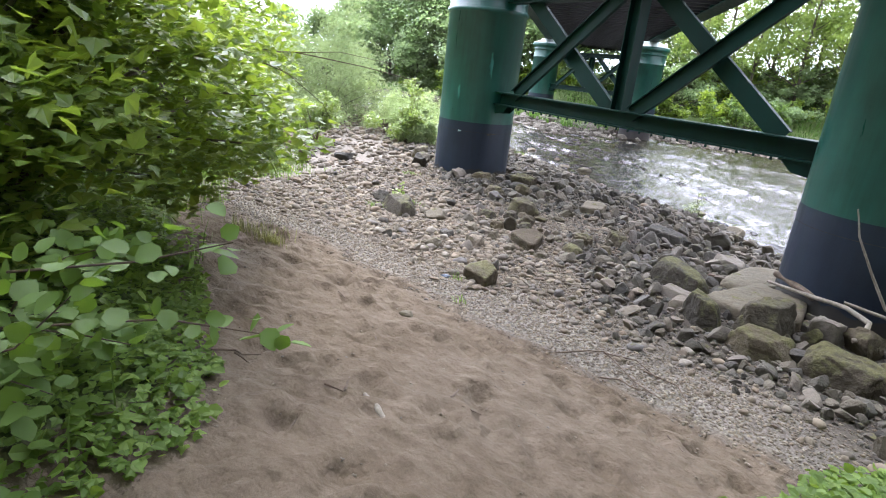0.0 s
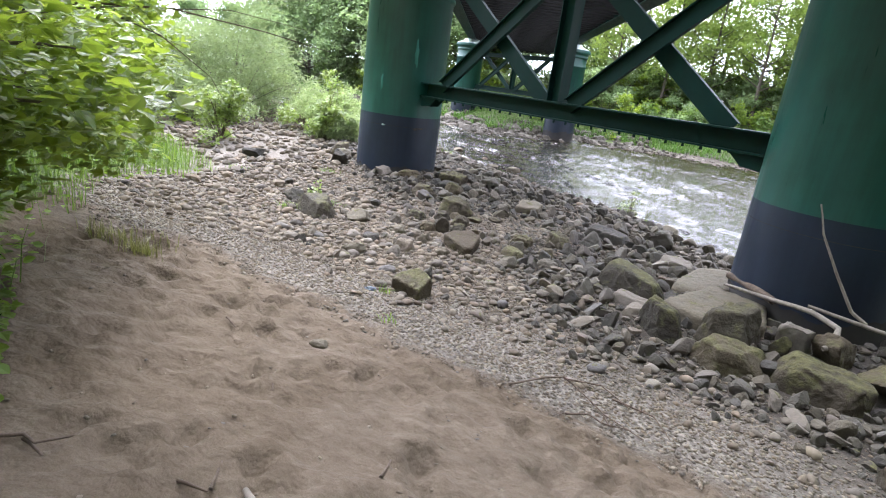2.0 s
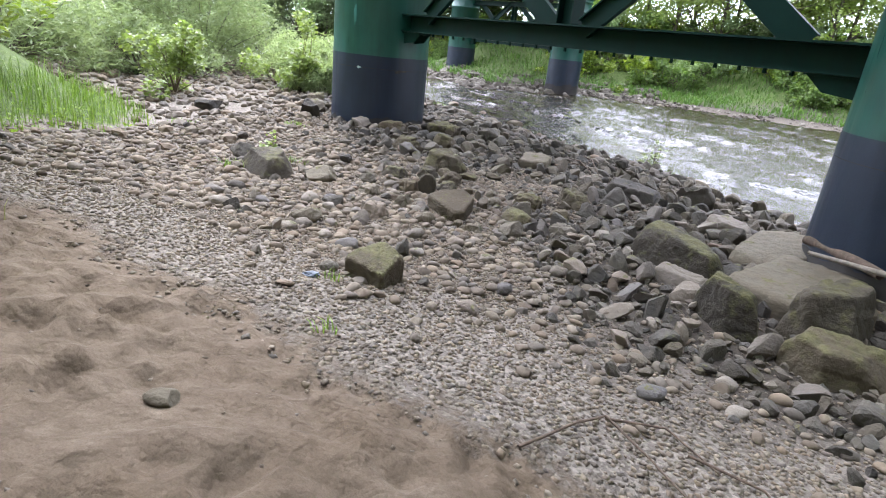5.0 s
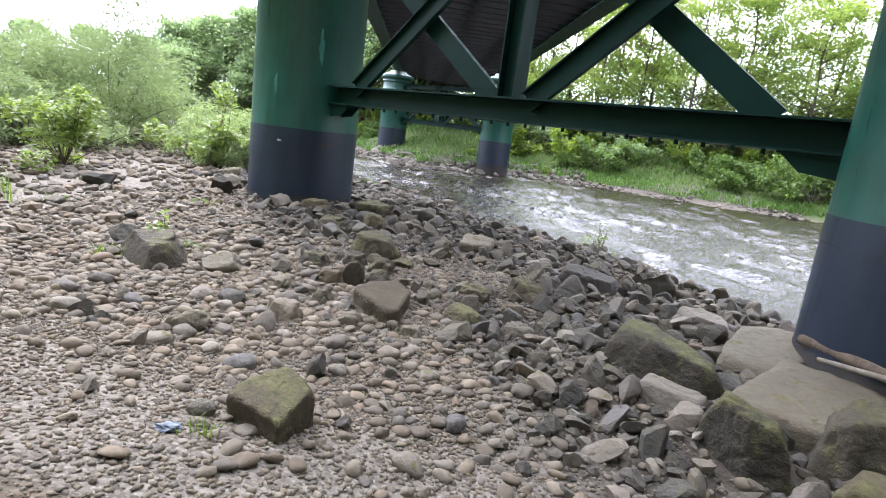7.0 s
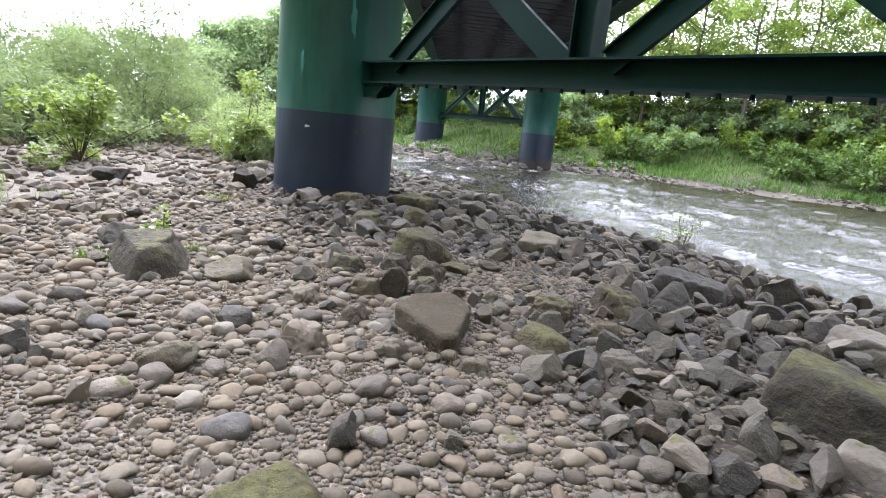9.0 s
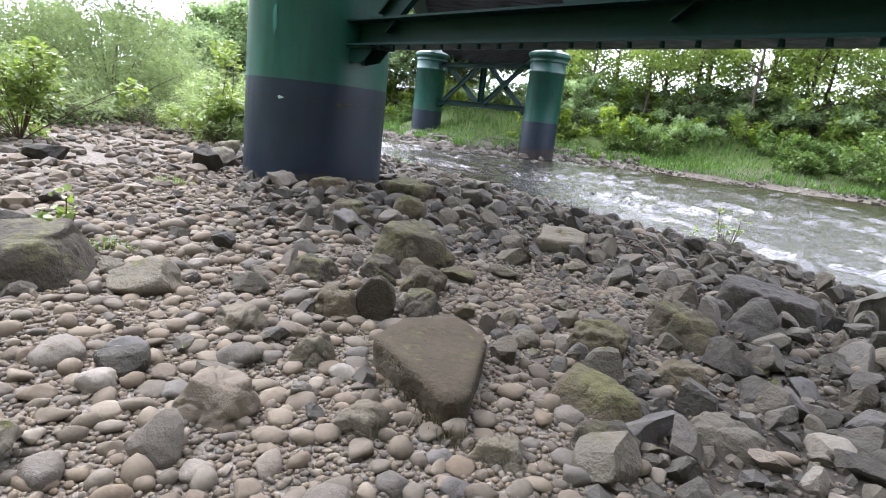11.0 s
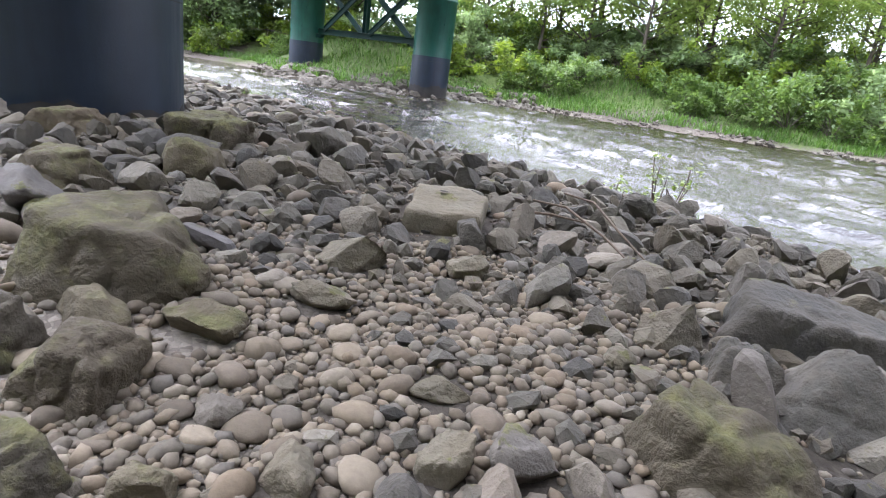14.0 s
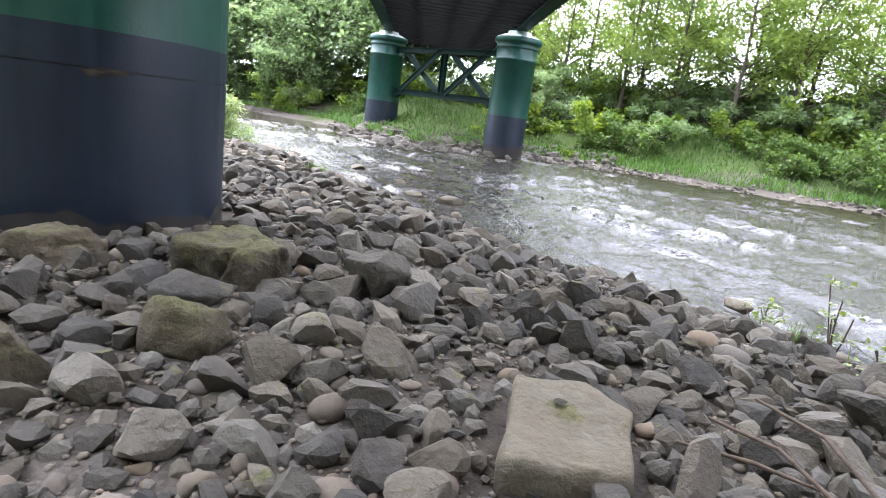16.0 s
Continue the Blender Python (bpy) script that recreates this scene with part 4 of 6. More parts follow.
# stones round the foot of the far pier of the near pair
hewn("square mossy block with a flat top before the pier", [(-4.36, 16.42), (-3.76, 16.38), (-3.68, 16.7), (-4.0, 17.0), (-4.32, 16.86)], 0.52, MAT_MOSS, 25, (0.0, 0.05), 0.08, 3, 0.05)
big("low dark mossy stone", (-4.0, 16.1), (0.52, 0.3, 0.26), -8, 24, MAT_BROKEN, sink=0.25)
big("squared grey rock in front of the pier", (-3.75, 15.7), (0.44, 0.36, 0.36), 20, 25, MAT_BOULDER, sink=0.25)
hewn("brown boulder leaning against stones", [(-4.66, 15.0), (-4.15, 14.86), (-4.05, 15.25), (-4.5, 15.4)], 0.4, MAT_BOULDER, 26, (0.1, 0.1), 0.35, 4, 0.05)
big("smooth grey-brown boulder on cobbles", (-4.05, 14.55), (0.5, 0.4, 0.34), -30, 27, MAT_STONE, sink=0.25, cuts=5)
big("split grey rock by the shore", (-3.15, 16.9), (0.42, 0.36, 0.38), 60, 28, MAT_BROKEN, sink=0.2)
hewn("angular rock against the pier foot", [(-5.4, 16.2), (-4.85, 16.15), (-4.8, 16.5), (-5.3, 16.55)], 0.46, MAT_BOULDER, 29, (0.1, 0.1), 0.3, 5, 0.06)
big("brown stone against the pier foot", (-5.75, 16.25), (0.46, 0.36, 0.3), -30, 30, MAT_STONE, sink=0.25)
big("dark block against the pier foot", (-7.2, 16.6), (0.5, 0.44, 0.5), 20, 31, MAT_BROKEN, sink=0.22)
big("slanted dark block against the pier foot", (-7.45, 17.3), (0.55, 0.4, 0.42), 80, 32, MAT_BROKEN, sink=0.22)
big("brown rounded block behind the pier stones", (-8.0, 18.2), (0.6, 0.45, 0.5), 40, 33, MAT_BOULDER, sink=0.22)
big("dark low boulder on the gravel", (-9.2, 15.8), (0.62, 0.45, 0.32), 0, 34, MAT_BROKEN, sink=0.25)
big("dark stone lying behind the grey-brown boulder", (-6.05, 12.55), (0.4, 0.34, 0.3), 0, 35, MAT_BROKEN, sink=0.25)
big("smooth pale stone beside the grey-brown boulder", (-4.56, 12.3), (0.52, 0.42, 0.28), 10, 36, MAT_SLAB, sink=0.3, cuts=4, rough=0.06)
big("yellow-brown rounded stone on gravel", (-3.8, 10.55), (0.36, 0.28, 0.22), 30, 37, MAT_SLAB, sink=0.25, cuts=5)
big("bluish dark cobble on pale gravel", (-2.78, 9.16), (0.18, 0.13, 0.12), 15, 39, MAT_BROKEN, sink=0.25, cuts=3, rough=0.06)
big("rounded sand-coloured stone sunk in the sand", (-2.29, 6.76), (0.15, 0.11, 0.06), 10, 38, MAT_SLAB, sink=0.25, cuts=1, rough=0.06)
# stones bedded round the patch of pebbles
for lab, place, size, yaw, seed, mat, cuts in (
        ("rounded mossy grey stone in front of a boulder", (-2.93, 13.82), (0.27, 0.22, 0.22), 10, 60, MAT_BOULDER, 2),
        ("angular brown stone under the domed boulder", (-3.06, 13.52), (0.31, 0.14, 0.18), -15, 61, MAT_BOULDER, 10),
        ("low angular brown stone beside pebbles", (-2.7, 13.57), (0.3, 0.17, 0.14), 12, 62, MAT_BOULDER, 10),
        ("small brown wedge of stone beside pebbles", (-2.5, 12.85), (0.15, 0.12, 0.14), 25, 63, MAT_BOULDER, 8),
        ("small flat brown stone beside pebbles", (-2.48, 13.17), (0.17, 0.12, 0.09), -10, 64, MAT_STONE, 8),
        ("pale smooth oblong stone on pebbles", (-2.2, 12.95), (0.14, 0.17, 0.14), 15, 65, MAT_SLAB, 4),
        ("angular grey stone standing on pebbles", (-2.3, 12.72), (0.16, 0.14, 0.2), 35, 77, MAT_STONE, 9),
        ("smooth pale rounded cobble on pebbles", (-2.06, 12.58), (0.19, 0.16, 0.15), 5, 78, MAT_SLAB, 1),
        ("fluted pale grey stone on pebbles", (-1.82, 13.08), (0.15, 0.13, 0.17), 30, 66, MAT_SLAB, 9),
        ("square brown-grey stone on pebbles", (-1.6, 13.13), (0.22, 0.18, 0.16), 5, 67, MAT_STONE, 9),
        ("flat grey slab of stone lying in fine gravel", (-1.85, 13.46), (0.24, 0.11, 0.08), 6, 68, MAT_SLAB, 8),
        ("long flat grey stone lying in pebbles", (-2.38, 14.0), (0.3, 0.16, 0.13), -8, 69, MAT_SLAB, 7),
        ("tan rounded block behind the pebbles", (-2.36, 14.42), (0.34, 0.24, 0.22), -12, 70, MAT_SLAB, 6),
        ("smooth pale rounded stone in gravel", (-1.16, 13.84), (0.13, 0.11, 0.11), 0, 71, MAT_SLAB, 1),
        ("upright brown-grey stone among rubble", (-1.34, 14.58), (0.22, 0.18, 0.24), 20, 75, MAT_BROKEN, 9),
        ("yellow-grey split stone among rubble", (-1.78, 14.62), (0.23, 0.17, 0.17), -25, 76, MAT_SLAB, 9)):
    big(lab, place, size, yaw, seed, mat, cuts=cuts, sink=0.24, rough=0.1)
# the heap of large stones round the foot of the nearer pier
hewn("mossy green rectangular block on rubble", [(-0.3, 11.45), (0.05, 11.95), (0.55, 11.55), (0.68, 11.0), (0.45, 10.9)], 0.47, MAT_MOSS, 40, (-0.12, 0.02), 0.1, 2, 0.025, 22)
hewn("pale split slab under the mossy block", [(-0.1, 10.95), (0.38, 10.66), (0.5, 10.83), (0.05, 11.14)], 0.25, MAT_STONE, 41, (0.0, 0.1), 0.15, 3, 0.04)
hewn("leaning mossy stone before the pale slab", [(0.26, 10.42), (0.45, 10.6), (0.82, 10.22), (0.76, 9.95), (0.5, 10.02)], 0.46, MAT_MOSS, 42, (-0.1, 0.15), 0.15, 3, 0.035)
hewn("large brown mossy boulder by the pier", [(0.95, 10.22), (1.12, 10.6), (1.55, 10.62), (1.72, 10.3), (1.45, 9.98), (1.08, 10.0)], 0.57, MAT_BOULDER, 43, (0.05, 0.05), 0.2, 2, 0.05)
big("small upright stone between mossy blocks", (1.83, 10.12), (0.24, 0.2, 0.36), 0, 44, MAT_MOSS, sink=0.2)
hewn("bright mossy block in the stone heap", [(0.86, 9.78), (1.0, 9.98), (1.7, 9.86), (1.62, 9.5), (1.1, 9.5)], 0.31, MAT_MOSS, 45, (-0.05, 0.1), 0.12, 3, 0.04)
hewn("long mossy block with a green end", [(1.62, 9.42), (1.75, 9.8), (2.5, 9.62), (2.55, 9.22), (2.2, 9.05)], 0.38, MAT_MOSS, 46, (-0.06, 0.05), 0.1, 3, 0.04)
big("brown stone lying under driftwood", (2.05, 10.35), (0.5, 0.4, 0.44), 0, 47, MAT_STONE, sink=0.2)
big("grey stone beside the pier and driftwood", (2.45, 10.2), (0.42, 0.4, 0.44), 30, 48, MAT_BOULDER, sink=0.2)
big("mossy boulder at the end of the heap", (2.85, 9.7), (0.7, 0.55, 0.55), 10, 49, MAT_MOSS, sink=0.2)
hewn("tilted pale-topped rock at the water edge", [(0.55, 12.85), (1.15, 12.65), (1.3, 12.95), (0.7, 13.2)], 0.38, MAT_STONE, 50, (-0.1, 0.15), 0.2, 4, 0.05)
big("ridged grey rock at the water edge", (0.75, 14.6), (0.6, 0.45, 0.5), 45, 51, MAT_BROKEN, sink=0.25)
hewn("large smooth pale stone slab beside the pier", [(0.5, 10.72), (1.32, 11.72), (1.95, 11.28), (1.78, 10.5), (1.08, 10.35)], 0.37, MAT_SLAB, 52, (0.02, 0.06), 0.05, 0, 0.012, 30)
hewn("pale stone slab sloping towards the river", [(0.75, 11.75), (1.35, 12.75), (1.95, 12.55), (1.75, 11.95), (1.15, 11.55)], 0.37, MAT_SLAB, 53, (0.05, 0.10), 0.05, 1, 0.015, 26)
dressed = slab("dressed_stone", "pale dressed stone block with a drilled hole", [(-2.2, 15.2), (-1.72, 15.26), (-1.66, 15.7), (-1.85, 15.88), (-2.18, 15.84)], 0.335, 0.26, MAT_SLAB, 11, (0.0, 0.10), "stone block", hole=(-1.98, 15.62))
KEEP_OUT += [(-1.93, 15.6, 0.34), (-1.95, 15.14, 0.1), (P1.x, P1.y, PIER_R + 0.05), (P2.x, P2.y, PIER_R + 0.05)]

# ---- loose stones ----
KO = np.array(KEEP_OUT)


def clear(x, y, r):
    d = np.hypot(x[:, None] - KO[:, 0], y[:, None] - KO[:, 1])
    return (d > KO[:, 2] + 0.5 * np.asarray(r)[:, None]).all(1)


def thinned(x, y, r, gap=0.85):
    """Drops stones that would sit inside larger ones before them."""
    order = np.argsort(-r)
    cell, grid, keep = 0.5, {}, []
    for i in order:
        cx, cy = int(x[i] // cell), int(y[i] // cell)
        if all((x[i] - x[j]) ** 2 + (y[i] - y[j]) ** 2 > (gap * (r[i] + r[j])) ** 2 for a in (-1, 0, 1) for b in (-1, 0, 1) for j in grid.get((cx + a, cy + b), ())):
            grid.setdefault((cx, cy), []).append(i)
            keep.append(i)
    return np.array(keep, int)


def open_ground(x, y):
    return (bank_gap(x, y) < 0.1) & (shore_gap(x, y) > -1.6)


r1 = np.random.default_rng(101)
# medium stones near the path: things of their own
N = 12000
sx, sy = r1.uniform(-9.5, 4.2, N), r1.uniform(6.5, 25.5, N)
rough_zone = rough_ground(sx, sy)
pier_zone = np.exp(-((sx + 4.3) ** 2 + (sy - 14.6) ** 2) / 3.0)
cobbly = smooth01(sx, -6.2, -5.0) * smooth01(-sx, 1.6, 2.2) * smooth01(sy, 9.6, 10.4) * smooth01(-sy, -13.6, -12.8)
chance = (0.09 + 0.3 * cobbly + 0.91 * np.maximum(rough_zone, 0.6 * pier_zone)) * smooth01(sand_gap(sx, sy), 0.6, 2.4)
chance = chance * (1 - 0.97 * np.exp(-(((sx + 1.9) / 0.95) ** 4 + ((sy - 13.6) / 0.85) ** 4)))
sr = np.exp(r1.normal(np.log(0.074), 0.4, N)).clip(0.045, 0.145) * (0.85 + 0.25 * rough_zone)
ok = (r1.uniform(size=N) < chance) & open_ground(sx, sy)
sx, sy, sr, rough_zone = sx[ok], sy[ok], sr[ok], np.maximum(rough_zone, pier_zone)[ok]
ok = clear(sx, sy, sr)
sx, sy, sr, rough_zone = sx[ok], sy[ok], sr[ok], rough_zone[ok]
kp = thinned(sx, sy, sr * (1 - 0.22 * rough_zone), 0.7)
sx, sy, sr, rough_zone = sx[kp], sy[kp], sr[kp], rough_zone[kp]
angular = r1.uniform(size=len(sx)) < 0.3 + 0.65 * rough_zone
worth = sr / (1.5 + np.hypot(sx + 1.6, sy - 11.0))
worth[sy < 8] *= 0.6
single = np.zeros(len(sx), bool)
single[np.argsort(-worth)[:300]] = True
ROUND = [mesh_of("stone", *round_stone(300 + i, 3), MAT_STONE, True) for i in range(8)]
BROKEN = [mesh_of("stone", *cut_stone(400 + i, 3, 10, 0.07), MAT_BROKEN, False) for i in range(10)] + [mesh_of("stone", *cut_stone(430 + i, 3, 8, 0.07, (0.4, 0.6)), MAT_STONE, False) for i in range(5)]
sz = height(sx, sy)
ROUND_LABEL = "smooth rounded grey-brown river stone on gravel"
BROKEN_LABEL = "broken angular grey stone lying on gravel"
for i in np.flatnonzero(single):
    ob = new("stone", BROKEN[i % len(BROKEN)] if angular[i] else ROUND[i % len(ROUND)])
    s = sr[i] * (0.95 if angular[i] else 0.98 - 0.4 * rough_zone[i])
    ob.matrix_world = pose(sx[i], sy[i], sz[i] + s * (0.38 if angular[i] else 0.22), *(r1.normal(0, 40 if angular[i] else 7, 2)), r1.uniform(0, 360)) @ Matrix.Diagonal((s, s, s, 1))
    tagged(ob, BROKEN_LABEL if angular[i] else ROUND_LABEL, "stone", "loose stones of the bar")

LOW_CUT = [cut_stone(500 + i, 2, 9, 0.05) for i in range(14)]
LOW_ROUND = [round_stone(540 + i, 2) for i in range(10)]
for mask, tmpl, mat, nm, lab in ((~single & angular, LOW_CUT, MAT_ANGULAR, "rubble", "broken grey rubble along the river edge"), (~single & ~angular, LOW_ROUND, MAT_COBBLE, "river_stones", "rounded brown-grey river stones on the bar")):
    pl = np.stack([sx[mask], sy[mask], sz[mask] + sr[mask] * (0.36 if nm == "rubble" else 0.22)], 1)
    ob = new(nm, strewn(tmpl, pl, sr[mask][:, None] * np.ones(3), turns(len(pl), r1, 0.75 if nm == "rubble" else 0.25), mat, nm, nm == "river_stones"))
    tagged(ob, lab, "stones", kind="stuff")


def spread(n, lo, hi, box_lo, box_hi, accept, seed, gap=0.75, avoid=True):
    r = np.random.default_rng(seed)
    x, y = r.uniform(box_lo[0], box_hi[0], n), r.uniform(box_lo[1], box_hi[1], n)
    size = np.exp(r.uniform(np.log(lo), np.log(hi), n))
    ok = (r.uniform(size=n) < accept(x, y)) & open_ground(x, y)
    x, y, size = x[ok], y[ok], size[ok]
    if avoid:
        ok = clear(x, y, size)
        x, y, size = x[ok], y[ok], size[ok]
    k = thinned(x, y, size, gap)
    return x[k], y[k], size[k], r


# cobbles filling the bar between the stones
def cobble_chance(x, y):
    return smooth01(sand_gap(x, y), 0.5, 2.6) * (0.35 + 0.65 * smooth01(y, 8.5, 11))


cx, cy, cs, r2 = spread(38000, 0.024, 0.075, (-8.5, 6.5), (2.8, 20.5), cobble_chance, 201)
cob_cut = r2.uniform(size=len(cx)) < 0.34 + 0.55 * rough_ground(cx, cy) * (1 - 0.9 * np.exp(-(((cx + 1.9) / 0.95) ** 4 + ((cy - 13.6) / 0.85) ** 4)))
SMALL_ROUND = [round_stone(600 + i, 2) for i in range(6)]
bx, by, bs, r7 = spread(16000, 0.012, 0.04, (-3.1, 12.5), (-0.8, 15.0), lambda x, y: 0.25 + 0.75 * np.exp(-(((x + 1.9) / 1.0) ** 4 + ((y - 13.6) / 1.0) ** 4)), 205, 0.62)
pl = np.stack([bx, by, height(bx, by) + bs * 0.3], 1)
ob = new("pebbles", strewn([round_stone(670 + i, 1) for i in range(8)], pl, bs[:, None] * np.ones(3), turns(len(pl), r7, 0.3), MAT_COBBLE, "pebbles", True))
tagged(ob, "bed of smooth buff pebbles between the boulders", "pebbles", kind="stuff")
ex, ey, es, r8 = spread(26000, 0.011, 0.026, (-6.0, 9.5), (-1.2, 13.2), lambda x, y: 1 - 0.7 * rough_ground(x, y), 206, 0.62)
pl = np.stack([ex, ey, height(ex, ey) + es * 0.3], 1)
ob = new("pebbles", strewn([round_stone(680 + i, 1) for i in range(8)], pl, es[:, None] * np.ones(3), turns(len(pl), r8, 0.3), MAT_COBBLE, "pebbles", True))
tagged(ob, "small buff and grey pebbles filling gaps between cobbles", "pebbles", kind="stuff")
close = (np.hypot(cx + 2.0, cy - 13) < 5.0)
dark_bed = r2.uniform(size=len(cx)) < 1.0 * rough_ground(cx, cy)
for mask, tmpl, mat, sm in ((~cob_cut & close, SMALL_ROUND, MAT_COBBLE, True), (~cob_cut & ~close, [round_stone(640 + i, 1) for i in range(8)], MAT_COBBLE, True), (cob_cut & ~dark_bed, [cut_stone(660 + i, 2, 7, 0.05, (0.4, 0.75)) for i in range(14)], MAT_COBBLE, True), (cob_cut & dark_bed, [cut_stone(690 + i, 1, 7, 0.0) for i in range(14)], MAT_ANGULAR, False)):
    pl = np.stack([cx[mask], cy[mask], height(cx[mask], cy[mask]) + cs[mask] * 0.2], 1)
    ob = new("cobbles", strewn(tmpl, pl, cs[mask][:, None] * np.ones(3), turns(len(pl), r2, 0.22), mat, "cobbles", sm))
    tagged(ob, "rounded buff and grey river cobbles covering the bar", "cobbles", kind="stuff")

# fine gravel
def gravel_chance(x, y):
    return smooth01(sand_gap(x, y), -0.55, 0.6) * smooth01(-np.hypot((x + 1.9) / 1.2, y - 10.5), -9.0, -3.5) * (1 - 0.65 * rough_ground(x, y))


fx, fy, fs, r3 = spread(140000, 0.009, 0.026, (-8.0, 5.8), (2.4, 19.0), gravel_chance, 301, 0.6)
pl = np.stack([fx, fy, height(fx, fy) + fs * 0.14], 1)
v0, f0 = ico(1)
GRAINS = [(lumps(v0, k, 0.35, 1.3) * (1, 0.8, 0.55), f0) for k in range(4)]
octa = (np.array([(1, 0, 0), (-1, 0, 0), (0, 1, 0), (0, -1, 0), (0, 0, 1), (0, 0, -1)], float), np.array([(0, 2, 4), (2, 1, 4), (1, 3, 4), (3, 0, 4), (2, 0, 5), (1, 2, 5), (3, 1, 5), (0, 3, 5)]))
OCTAS = [(octa[0] * (1.1, 0.8 + 0.1 * k, 0.6) + np.random.default_rng(k).normal(0, 0.13, (6, 3)), octa[1]) for k in range(8)]
nearest = np.hypot(fx + 1.9, fy - 12.5) < 3.4
for mask, tmpl in ((nearest, GRAINS), (~nearest, OCTAS)):
    ob = new("gravel", strewn(tmpl, pl[mask], fs[mask][:, None] * np.ones(3), turns(mask.sum(), r3, 0.3), MAT_GRAVEL, "gravel", True))
    tagged(ob, "fine pale gravel and pebbles beside the sand", "gravel", kind="stuff")
# pebbles dropped on the sand
def sand_chance(x, y):
    return smooth01(-sand_gap(x, y), 0.0, 0.5) * 0.8 + 0.2


qx, qy, qs, r4 = spread(700, 0.006, 0.016, (-4.5, 3.0), (1.0, 8.6), sand_chance, 311)
pl = np.stack([qx, qy, height(qx, qy) + qs * 0.1], 1)
ob = new("gravel", strewn(OCTAS, pl, qs[:, None] * np.ones(3), turns(len(pl), r4, 0.3), MAT_GRAVEL, "gravel", True))
tagged(ob, "scattered pebbles on trodden sand", "gravel", kind="stuff")
# stones of the bar farther off and the wet stones in the shallows
ux, uy, us, r5 = spread(9000, 0.04, 0.18, (-22, 12), (-5.0, 34), lambda x, y: smooth01(-x, 5.5, 8.0) * 0.9 * (bank_gap(x, y) < 0), 401)
pl = np.stack([ux, uy, height(ux, uy) + us * 0.2], 1)
ob = new("river_stones", strewn([round_stone(700 + i, 1) for i in range(8)], pl, us[:, None] * np.ones(3), turns(len(pl), r5, 0.3), MAT_COBBLE, "river_stones", False))
tagged(ob, "pale river stones on the gravel path upstream", "stones", kind="stuff")


def along_far_shore(n, seed, lo, hi, spread_by, sizes):
    r = np.random.default_rng(seed)
    x = r.uniform(lo, hi, n)
    y = np.interp(x, FAR_X, FAR_Y) + r.normal(0.4, spread_by, n)
    s = np.exp(r.uniform(np.log(sizes[0]), np.log(sizes[1]), n))
    return x, y, s, r


vx, vy, vs, r6 = along_far_shore(750, 411, -32, 26, 0.45, (0.06, 0.24))
hx, hy, hs, _ = along_far_shore(500, 412, -14, 2, 1.6, (0.12, 0.45))
vx, vy, vs = np.r_[vx, hx], np.r_[vy, hy], np.r_[vs, hs]
pl = np.stack([vx, vy, np.maximum(height(vx, vy), WATER_Z - 0.12) + vs * 0.15], 1)
ob = new("shore_stones", strewn([cut_stone(720 + i, 1, 6, 0.0) for i in range(10)], pl, vs[:, None] * np.ones(3), turns(len(pl), r6, 0.3), MAT_WET, "shore_stones", False))
tagged(ob, "pale stones strewn along the far river edge", "stones", kind="stuff")
SHALLOW = [(-4.0, 25.3, 0.30), (-4.9, 25.6, 0.2), (2.0, 44.2, 0.35), (-0.6, 44.0, 0.25), (0.6, 44.5, 0.22), (-3.6, 23.9, 0.16), (-2.7, 22.3, 0.16), (-10.8, 30.6, 0.35), (-12.0, 31.2, 0.3), (-9.8, 30.2, 0.25), (1.4, 18.9, 0.3), (-7.4, 29.2, 0.25), (-13.2, 32.2, 0.3), (-5.6, 27.4, 0.18), (0.5, 20.7, 0.2)]
for i, (x, y, s) in enumerate(SHALLOW):
    ob = new("river_rock", mesh_of("river_rock", *cut_stone(760 + i, 3, 8, 0.06, (0.45, 0.6)), MAT_SLAB, True))
    ob.matrix_world = pose(x, y, WATER_Z + s * 0.06, 0, 0, i * 47) @ Matrix.Diagonal((s, s, s, 1))
    tagged(ob, "pale stone standing out of the shallow river", "stone", "stones in the river")

# ---- plants ----
DIAMOND = (np.array([(0, 0, 0), (0.5, -0.32, 0.06), (1, 0, -0.06), (0.5, 0.32, 0.06)]), np.array([(0, 1, 2, 3)]))
LANCE = (np.array([(0, 0, 0), (0.45, -0.13, 0.03), (1, 0, -0.12), (0.45, 0.13, 0.03)]), np.array([(0, 1, 2, 3)]))
LOBED = (np.array([(0, 0, 0), (0.12, -0.34, 0.05), (0.42, -0.52, 0.04), (0.55, -0.27, 0.03), (1.0, 0, -0.12), (0.55, 0.27, 0.03), (0.42, 0.52, 0.04), (0.12, 0.34, 0.05)]),
         np.array([(0, 1, 2, 3), (0, 3, 4, 4), (0, 4, 4, 5), (0, 5, 6, 7)]))
OVAL = (np.array([(0, 0, 0), (0.16, -0.34, 0.07), (0.55, -0.43, 0.06), (0.86, -0.2, -0.02), (1.0, 0, -0.08), (0.86, 0.2, -0.02), (0.55, 0.43, 0.06), (0.16, 0.34, 0.07), (0.5, 0, -0.03)]),
        np.array([(0, 1, 2, 8), (8, 2, 3, 4), (0, 8, 6, 7), (8, 4, 5, 6)]))
LOBED = (LOBED[0], np.array([(0, 1, 2, 3), (0, 3, 4, 5), (0, 5, 6, 7)]))


def facing(n, r, tilt=0.7):
    """Turns for leaves: spread any way round, blades roughly level with a scatter of tilt, tips drooping."""
    return turns(n, r, tilt)


